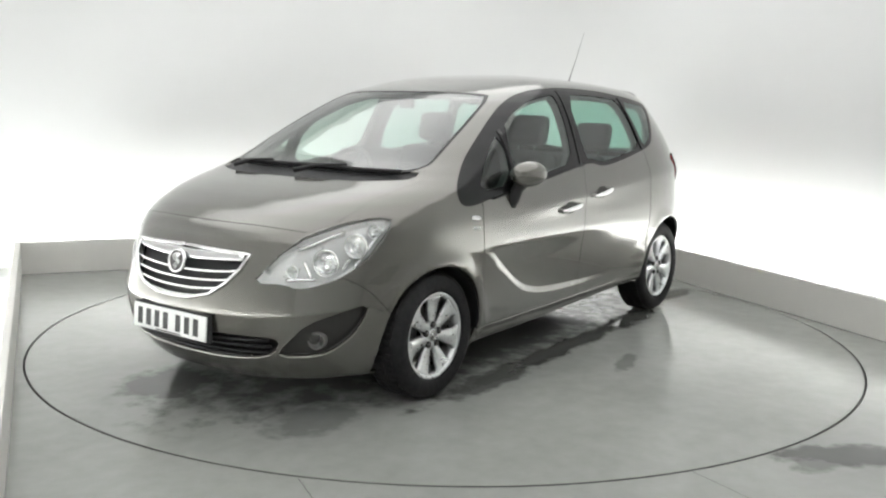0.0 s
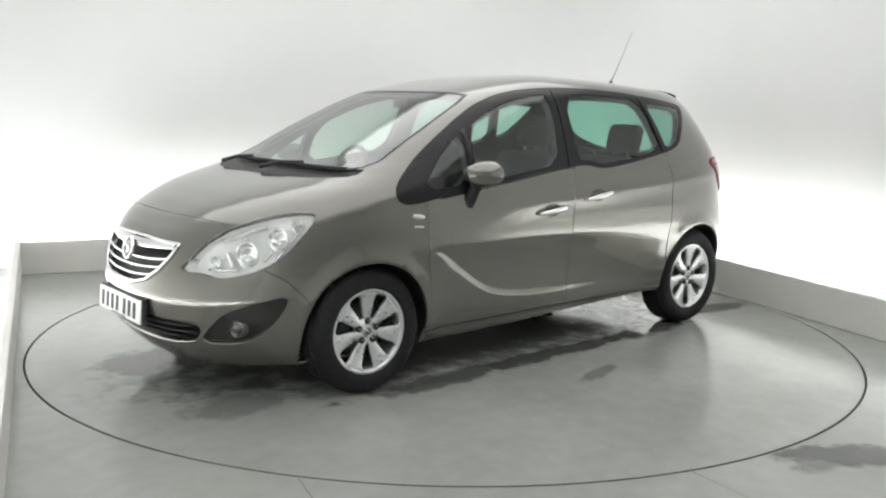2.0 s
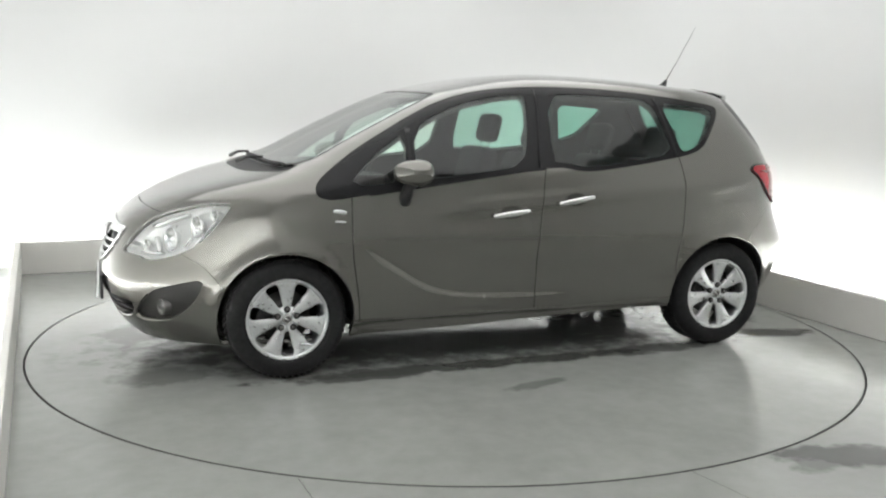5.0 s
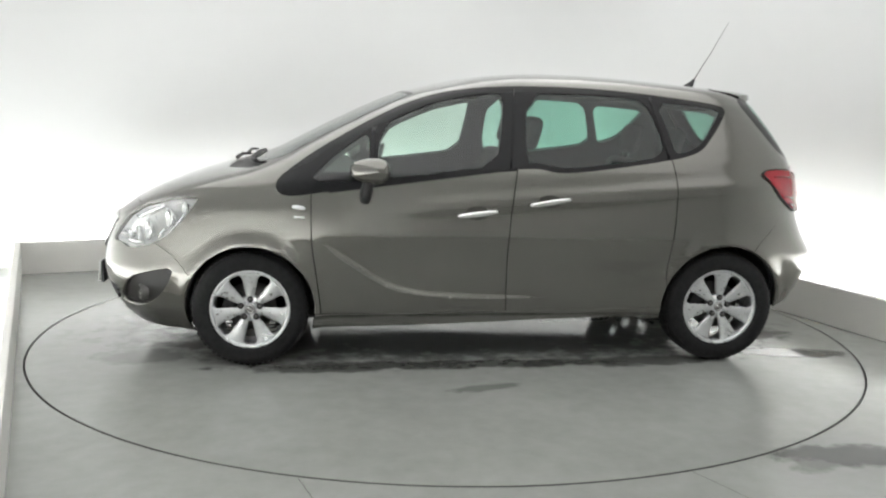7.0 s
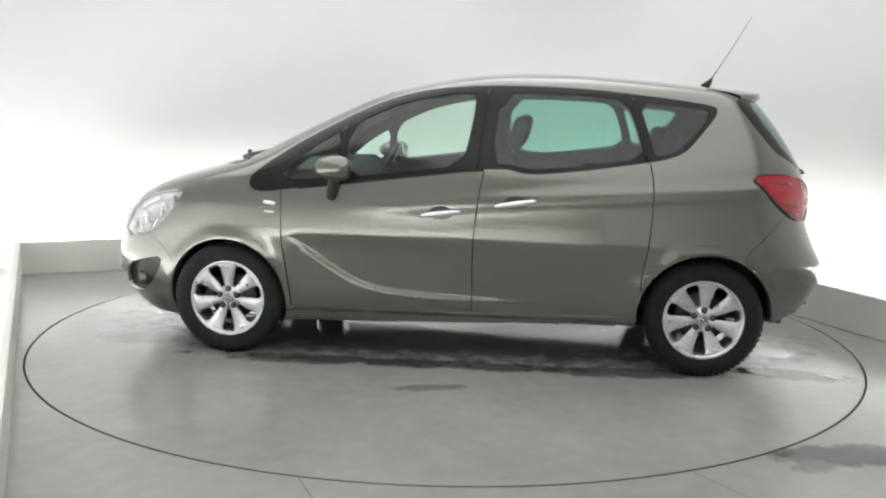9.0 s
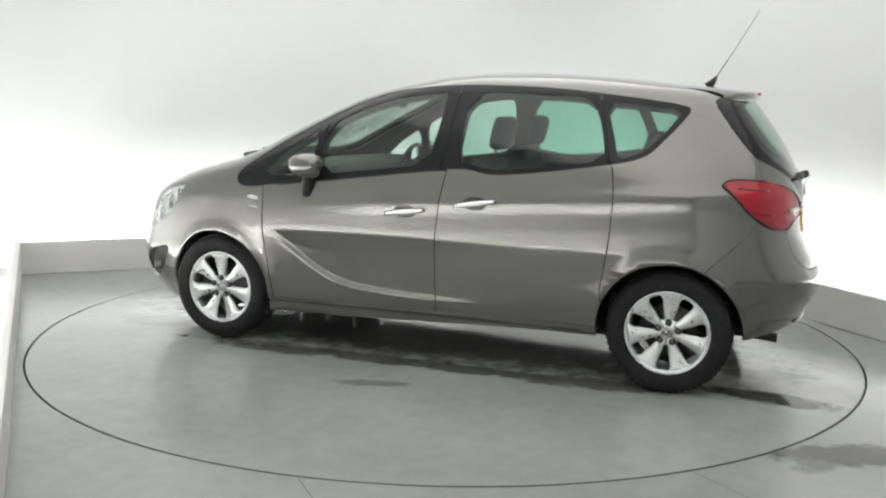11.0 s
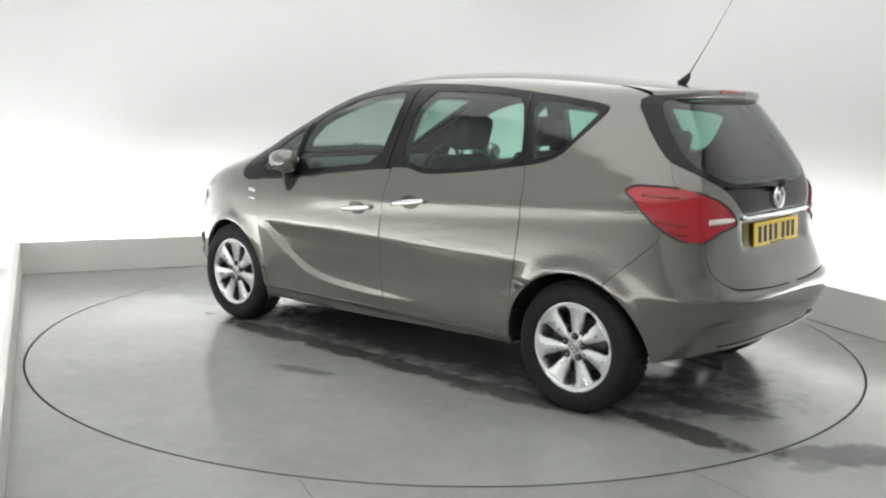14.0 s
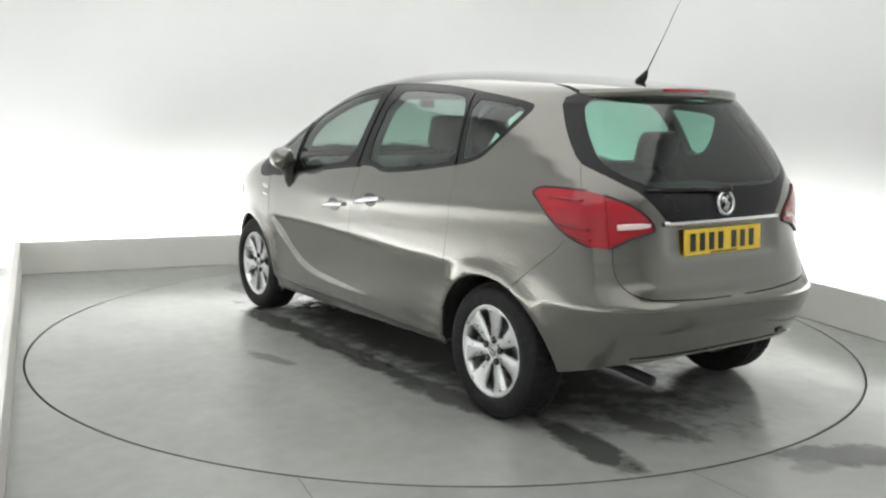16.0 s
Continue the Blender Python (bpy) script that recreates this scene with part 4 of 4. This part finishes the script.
def rear_end():
    for side in (-1, 1):
        outer, inner = PANELS["tail_outer", side], PANELS["tail_inner", side]
        outer.name = "tail_lamp"
        tagged(outer, label="bright red rear lamp on the wing")
        tagged(inner, label="deep red rear lamp on the tailgate")
        rows = [on_end(side * y, z, .011, True) for y, z in ((-.610, .940), (-.57, .942), (-.51, .944), (-.465, .945))]
        part("reversing_lamp", strip_on(bmesh.new(), rows, [.024, .026, .024, .015], .003), PALE, inner, "pale reversing lamp strip")
        for z0, dz, x0, x1 in ((1.055, -.010, 1.79, 1.925), (.945, -.02, 1.86, 1.962), (.900, -.018, 1.91, 1.972)):
            rows = [on_side(x0 + (x1 - x0) * k / 6, z0 + dz * k / 6, .010, side) for k in range(7)]
            part("lamp_chamber", strip_on(bmesh.new(), rows, .012, .001), DEEP_RED, outer)
        rows = [on_side(a, z, .007, side) if kind == "x" else on_end(side * a, z, .007, True) for kind, a, z in TAIL]
        rows = [(p.lerp(q, k / 3), n.lerp(o, k / 3).normalized()) for (p, n), (q, o) in zip(rows, rows[1:] + rows[:1]) for k in range(3)]
        rows.append(rows[0])
        part("lamp_seal", strip_on(bmesh.new(), rows, .008, .004), BLACK, outer)
    # chrome strip, emblem, plate
    line = [on_end(y, .948, .004, True) for y in np.linspace(-.385, .385, 25)]
    part("chrome_strip", strip_on(bmesh.new(), line, .022, .014), CHROME, CAR, "chrome strip over the number plate")
    p, n = on_end(-1e-4, 1.022, .010, True)
    badge = part("badge", badge_shape(bmesh.new(), facing(p, Vector((1, 0, .12))), .056), CHROME, CAR, "round chrome emblem on the tailgate")
    number_plate("rear_number_plate", pose(2.094, 0, .858, -4, 0, 90), YELLOW, "yellow rear number plate with dark characters")
    # spoiler
    bm = bmesh.new()
    rows = []
    for y in np.linspace(-.525, .525, 35):
        k = abs(y) / .525
        root, _ = on_end(y, 1.506 - .012 * k ** 3, .0, True)
        reach = .052 * (1 - k ** 6)
        tip = root + Vector((reach, 0, .020 - .006 * k))
        lead, _ = on_end(y * .985, 1.553 - .012 * k ** 3, .003, True)
        mid, _ = on_end(y * .99, 1.541 - .014 * k ** 3, .010, True)
        mid = mid.lerp(tip, .25)
        rows.append([bm.verts.new(p) for p in (lead, mid, tip + Vector((-.02, 0, .0075)), tip + Vector((-.004, 0, .003)), tip + Vector((.001, 0, -.022)), tip + Vector((-.005, 0, -.033)), root.lerp(tip, .5) + Vector((0, 0, -.036)), root + Vector((-.012, 0, -.034)))])
    for a, b in zip(rows, rows[1:]):
        for i in range(7):
            bm.faces.new((a[i], b[i], b[i + 1], a[i + 1]))
    bmesh.ops.recalc_face_normals(bm, faces=bm.faces)
    spoiler = part("roof_spoiler", bm, PAINT, CAR, "painted spoiler over the rear window")
    bm = bmesh.new()
    box(bm, (1.806, -.15, 1.513), (1.8375, .15, 1.5265), .003)
    part("brake_lamp", bm, RED, spoiler, "slim red high-level brake lamp")
    # rear wiper
    pivot, n = on_end(-1e-4, 1.075, .02, True)
    tip, n2 = on_end(-.40, 1.092, .016, True)
    bm = bmesh.new()
    tube(bm, [pivot, pivot.lerp(tip, .5) + Vector((.012, 0, .006)), tip], [.011, .008, .005])
    arm = part("rear_wiper", bm, BLACK, CAR, "black rear window wiper")
    bm = bmesh.new()
    lathe(bm, [(.0, -.035), (.018, -.033), (.022, -.01), (.022, .02)], 20, facing(pivot, n))
    part("wiper_cap", bm, BLACK, arm)
    rows = [on_end(-.46 + .36 * k / 8, 1.088 - .004 * k / 8, .008, True) for k in range(9)]
    part("wiper_blade", strip_on(bmesh.new(), rows, .014, .010), BLACK, arm)
    # exhaust, valance
    bm = bmesh.new()
    tube(bm, [(1.55, -.34, .25), (1.85, -.33, .24), (2.02, -.33, .225)], [.024, .024, .026], 14)
    part("exhaust_pipe", bm, BLACK, CAR, "dark exhaust pipe")
    line = [on_end(y, .372, .004, True) for y in np.linspace(-.55, .55, 25)]
    part("bumper_edge", strip_on(bmesh.new(), line, .012, .006), PAINT, CAR, "rolled lower edge of the rear bumper")
    p, n = on_end(.40, .40, .005, True)
    bm = bmesh.new()
    box(bm, (-.03, -.004, -.012), (.03, .004, .012), .002, facing(p, n))
    part("towing_cover", bm, BLACK, CAR, smooth=False)
    bm = bmesh.new()
    box(bm, (1.84, -.46, .33), (2.04, .46, .44), .03)
    part("rear_valance", bm, BLACK, CAR, "black plastic under the rear bumper")


def flanks():
    for side in (-1, 1):
        # mirror
        bm = bmesh.new()
        rows = []
        for i in range(13):
            v = i / 12
            k = math.sin(math.pi * min(max(v, .02), .98)) ** .42
            y = -.872 - .160 * v
            rows.append([])
            for j in range(20):
                a = 2 * math.pi * j / 20
                cx, cz = math.cos(a), math.sin(a)
                x = -.485 + .030 * v + (.142 if cx < 0 else .068) * k * cx
                rows[-1].append(bm.verts.new((x, -side * y, 1.075 + .006 * v + .070 * k * abs(cz) ** .75 * (1 if cz > 0 else -1))))
        for a, b in zip(rows, rows[1:]):
            for j in range(20):
                bm.faces.new((a[j], a[(j + 1) % 20], b[(j + 1) % 20], b[j]))
        bm.faces.new(rows[0])
        bm.faces.new(rows[-1])
        bmesh.ops.recalc_face_normals(bm, faces=bm.faces)
        mirror = part("door_mirror", bm, PAINT, CAR, "painted door mirror on a dark foot")
        bm = bmesh.new()
        tube(bm, [(-.53, side * .868, .915), (-.525, side * .888, .95), (-.515, side * .905, 1.0), (-.50, side * .925, 1.03)], [.036, .034, .030, .036], 12)
        part("mirror_foot", bm, BLACK, mirror, "black plastic mirror foot")
        bm = bmesh.new()
        lathe(bm, [(0, 0), (.052, 0), (.058, .008)], 24, facing((-.428, side * .945, 1.078), (1, side * .05, 0)))
        part("mirror_glass", bm, CHROME, mirror)
        # handles with their cups, whose shade is put into flat dark ovals
        for x0, z0, x1, z1 in ((-.034, .834, .190, .860), (.362, .893, .590, .928)):
            rows = []
            for k in range(13):
                v = k / 12
                p, n = on_side(x0 + (x1 - x0) * v, z0 + (z1 - z0) * v, .012 + .020 * math.sin(math.pi * v) ** .6, side)
                rows.append((p, n))
            handle = part("door_handle", strip_on(bmesh.new(), rows, [.020 + .010 * math.sin(math.pi * k / 12) for k in range(13)], .011), CHROME, CAR, "chrome door handle over a dark cup")
            for e in (1, 11):
                bm = bmesh.new()
                p, n = rows[e]
                box(bm, (-.016, -.002, -.010), (.016, .03, .010), .003, facing(p, n))
                part("handle_mount", bm, CHROME, handle, smooth=False)
            bm = bmesh.new()
            xm, zm = (x0 + x1) / 2, (z0 + z1) / 2 + .004
            mid, n = on_side(xm, zm, .0015, side)
            c = bm.verts.new(mid)
            ring = [bm.verts.new(on_side(xm + .066 * math.cos(a), zm + .036 * math.sin(a), .0015, side)[0]) for a in np.linspace(0, 2 * math.pi, 25)[:-1]]
            for i in range(24):
                bm.faces.new((c, ring[i], ring[(i + 1) % 24]))
            part("handle_cup", bm, CUP_SHADE, handle, "dark oval painted as the shaded hollow behind the handle")
        # side repeater and small badge
        rows = [on_side(-.915 + .07 * k / 6, .880 - .010 * k / 6, .002, side) for k in range(7)]
        part("side_repeater", strip_on(bmesh.new(), rows, [.012, .020, .022, .022, .022, .020, .012], .005), SILVER, CAR, "small bright side repeater")
        rows = [on_side(-.905 + .055 * k / 5, .826 - .004 * k / 5, .002, side) for k in range(6)]
        part("wing_badge", strip_on(bmesh.new(), rows, .010, .003), SILVER, CAR, "small silver side badge")
        # bright belt moulding
        rows = [on_side(x, z - .004, .001, side) for x, z in dense([(-.72, .962), (-.42, 1.001), (-.121, 1.040), (.184, 1.080), (.30, 1.088)], False, .05)]
        part("belt_moulding", strip_on(bmesh.new(), rows, .010, .006), GLOSS, CAR)
        # dividing pillars between the panes
        for a, b, w in (((-.478, 1.300), (-.498, 1.012), .030), ((.305, 1.520), (.262, 1.095), .012), ((1.078, 1.49), (1.160, 1.155), .016)):
            rows = [on_side(a[0] + (b[0] - a[0]) * k / 10, a[1] + (b[1] - a[1]) * k / 10, -.001, side) for k in range(11)]
            part("window_pillar", strip_on(bmesh.new(), rows, w, .004), GLOSS, CAR)


def top_side():
    # aerial
    bm = bmesh.new()
    tube(bm, [(1.545, -.015, 1.556), (1.575, -.015, 1.585), (1.592, -.015, 1.612)], [.026, .018, .008], 12)
    aerial = part("aerial", bm, BLACK, CAR, "thin black roof aerial leaning back")
    bm = bmesh.new()
    tube(bm, [(1.588, -.015, 1.607), (1.68, -.015, 1.76), (1.80, -.015, 1.975)], [.0034, .0018, .0010], 8)
    part("aerial_rod", bm, BLACK, aerial)
    # wipers, parked along the foot of the windscreen
    for y0, y1, z0, z1 in ((-.60, .02, 1.082, 1.086), (-.02, .50, 1.086, 1.083)):
        rows = [on_end(y0 + (y1 - y0) * k / 14, z0 + (z1 - z0) * k / 14 + .008, .006) for k in range(15)]
        blade = part("wiper_blade", strip_on(bmesh.new(), rows, .016, .014), BLACK, CAR, "black windscreen wiper")
        a, n = on_end(y1 - .04, 1.060, .022)
        b, n = on_end((y0 + y1) / 2, 1.092, .030)
        bm = bmesh.new()
        tube(bm, [a, a.lerp(b, .5) + Vector((-.008, 0, .012)), b], [.013, .009, .006])
        part("wiper_arm", bm, BLACK, blade)
    bm = bmesh.new()
    box(bm, (-.34, -.05, 1.40), (-.315, .05, 1.455), .008)
    part("interior_mirror", bm, CABIN, CAR, "dark interior mirror")


def seat(x, y, width, recline, tall, headrests):
    """One seat with cushion, backrest and headrests, its hip at x."""
    ob = new("seat")
    ob.parent = CAR
    tagged(ob, label="charcoal cloth seat with headrest")
    h = width / 2
    bm = bmesh.new()
    box(bm, (x - .50, y - h, .46), (x + .02, y + h, .60), .05)
    part("cushion", bm, CLOTH, ob)
    bm = bmesh.new()
    m = pose(x, y, .56, 0, recline, 0)
    box(bm, (-.075, -h, 0), (.055, h, tall), .05, m)
    for v in bm.verts:
        q = m.inverted() @ v.co
        q.y *= 1 - .16 * max(0, (q.z - tall * .45) / (tall * .55)) ** 2
        v.co = m @ q
    part("backrest", bm, CLOTH, ob)
    for dy in headrests:
        bm = bmesh.new()
        top = m @ pose(.015, dy, tall + .135)
        box(bm, (-.045, -.135, -.095), (.045, .135, .10), .042, top)
        rest = part("headrest", bm, CLOTH, ob, "rounded charcoal headrest")
        for s in (-.06, .06):
            bm = bmesh.new()
            tube(bm, [top @ Vector((0, s, -.16)), top @ Vector((0, s, -.05))], .007)
            part("headrest_post", bm, CHROME, rest)
    return ob


def cabin():
    for y in (-.37, .37):
        seat(.27, y, .50, 14, .60, (0,))
    seat(1.12, 0, 1.18, 16, .55, (-.38, .38))
    bm = bmesh.new()
    box(bm, (-.78, -.74, .25), (1.08, .74, .31), .02)
    box(bm, (1.00, -.52, .30), (1.30, .52, .44), .02)
    box(bm, (1.25, -.55, .44), (1.98, .55, .48), .02)
    part("cabin_floor", bm, CABIN, CAR, "dark cabin floor", smooth=False)
    # dashboard swept across the car
    bm = bmesh.new()
    rows = []
    for y in np.linspace(-.76, .76, 21):
        k = (abs(y) / .76) ** 2
        f = .12 * k
        rows.append([bm.verts.new((x + f * (1 if x < -.7 else .3), y, z)) for x, z in ((-1.13, 1.035), (-.95, 1.052), (-.72, 1.055), (-.60, 1.02), (-.55, .93), (-.58, .80), (-.66, .60), (-.75, .45))])
    for a, b in zip(rows, rows[1:]):
        for i in range(7):
            bm.faces.new((a[i], b[i], b[i + 1], a[i + 1]))
    bmesh.ops.recalc_face_normals(bm, faces=bm.faces)
    part("dashboard", bm, CABIN, CAR, "dark dashboard under the windscreen")
    bm = bmesh.new()
    m = pose(-.44, .37, .985, 0, -68, 0)
    lathe(bm, [(.176 + .014 * math.cos(a), .014 * math.sin(a)) for a in np.linspace(0, 2 * math.pi, 9)], 40, m @ pose(0, 0, 0, 90, 0, 0))
    wheel_rim = part("steering_wheel", bm, CABIN, CAR, "dark steering wheel")
    for a in (0, 120, 240):
        bm = bmesh.new()
        box(bm, (.02, -.018, -.008), (.176, .018, .008), .006, m @ Matrix.Rotation(radians(a + 90), 4, "Z"))
        part("wheel_spoke", bm, CABIN, wheel_rim, smooth=False)
    bm = bmesh.new()
    box(bm, (-.065, -.065, -.03), (.065, .065, .02), .02, m)
    part("wheel_boss", bm, CABIN, wheel_rim)
    bm = bmesh.new()
    box(bm, (-.55, -.11, .30), (.15, .11, .62), .03)
    part("centre_console", bm, CABIN, CAR)
    # headlining and door cards follow the shell
    hang("headlining", surface_mesh(PTS, TRIS[LABEL == "roof"], -.04, 0, "headlining", True), HEADLINER, CAR, "pale cloth headlining")
    for side in (-1, 1):
        for name in ("front_door", "rear_door"):
            hang("door_card", region_mesh(name, -.075, 0, side), CABIN, PANELS[name, side], "dark inner door lining")
        hang("pillar_lining", region_mesh("window_trim", -.055, -.045, side), CABIN, PANELS["window_trim", side], "dark pillar lining round the side windows")
        hang("wing_lining", region_mesh("rear_wing", -.06, 0, side), CABIN, PANELS["rear_wing", side], "dark lining inside the rear wing")
    # load cover and underside
    bm = bmesh.new()
    box(bm, (1.36, -.70, 1.02), (1.96, .70, 1.045), .01)
    part("load_cover", bm, CABIN, CAR, "dark load cover behind the rear seat", smooth=False)
    bm = bmesh.new()
    box(bm, (-1.78, -.55, .19), (1.55, .55, .26), .03)
    box(bm, (1.45, -.50, .27), (1.90, .50, .34), .03)
    box(bm, (-.72, -.72, .225), (1.06, .72, .28), .02)
    part("underbody", bm, DARK, CAR, "dark underside", smooth=False)
    for hx in (HUB_F, HUB_R):
        bm = bmesh.new()
        tube(bm, [(hx, -.72, HUB_Z - .02), (hx, 0, HUB_Z - .05), (hx, .72, HUB_Z - .02)], .035, 10)
        part("axle", bm, DARK, CAR)
    bm = bmesh.new()
    box(bm, (-1.55, -.46, .30), (-.80, .46, .82), .05)
    part("engine_block", bm, DARK, CAR)


front_end()
rear_end()
flanks()
top_side()
cabin()
for ob in CAR.children_recursive:
    if ob.type == "MESH" and ob.data.materials and ob.data.materials[0] in (LENS, CLEAR):
        ob.visible_shadow = False


# ---- joints in the floor ----
def floor_joint(a, b):
    bm = bmesh.new()
    d = Vector((b[0] - a[0], b[1] - a[1], 0))
    m = Matrix.Translation((a[0], a[1], 0)) @ Matrix.Rotation(math.atan2(d.y, d.x), 4, "Z")
    n = 12
    rows = [(d.length * k / n, .003 * noise.noise((k * 1.7, a[0], 0))) for k in range(n + 1)]
    top = [bm.verts.new(m @ Vector((x, y + .0022, .0012))) for x, y in rows]
    low = [bm.verts.new(m @ Vector((x, y - .0022, .0012))) for x, y in rows]
    for k in range(n):
        bm.faces.new((low[k], low[k + 1], top[k + 1], top[k]))
    ob = mesh_object("floor_crack", bm, FLOOR_EDGE, False)
    return tagged(ob, "thin dark crack in the floor beside the turntable", "crack", kind="structure")


floor_joint((-.545, -2.425), (-.40, -2.76))
floor_joint((1.015, -2.268), (1.20, -2.575))


# ---- what moves ----
TURN = [(0, 53.72), (1, 46.96), (2, 40.23), (3, 33.54), (4, 26.87), (5, 20.21), (6, 13.54), (7, 6.86), (8, .13), (9, -6.65), (10, -13.48), (11, -20.37), (12, -27.31), (13, -34.28), (14, -41.24), (15, -48.17), (16, -54.98)]


def motions():
    """The turntable turns about its own axis and carries the car, which stands a little off its centre."""
    walk(TABLE, [(t, pose(*HUB, 0, 0, 0, a)) for t, a in TURN])
    walk(CAR, [(t, pose(*HUB, 0, 0, 0, a) @ pose(-HUB[0], .062, .002)) for t, a in TURN])


motions()
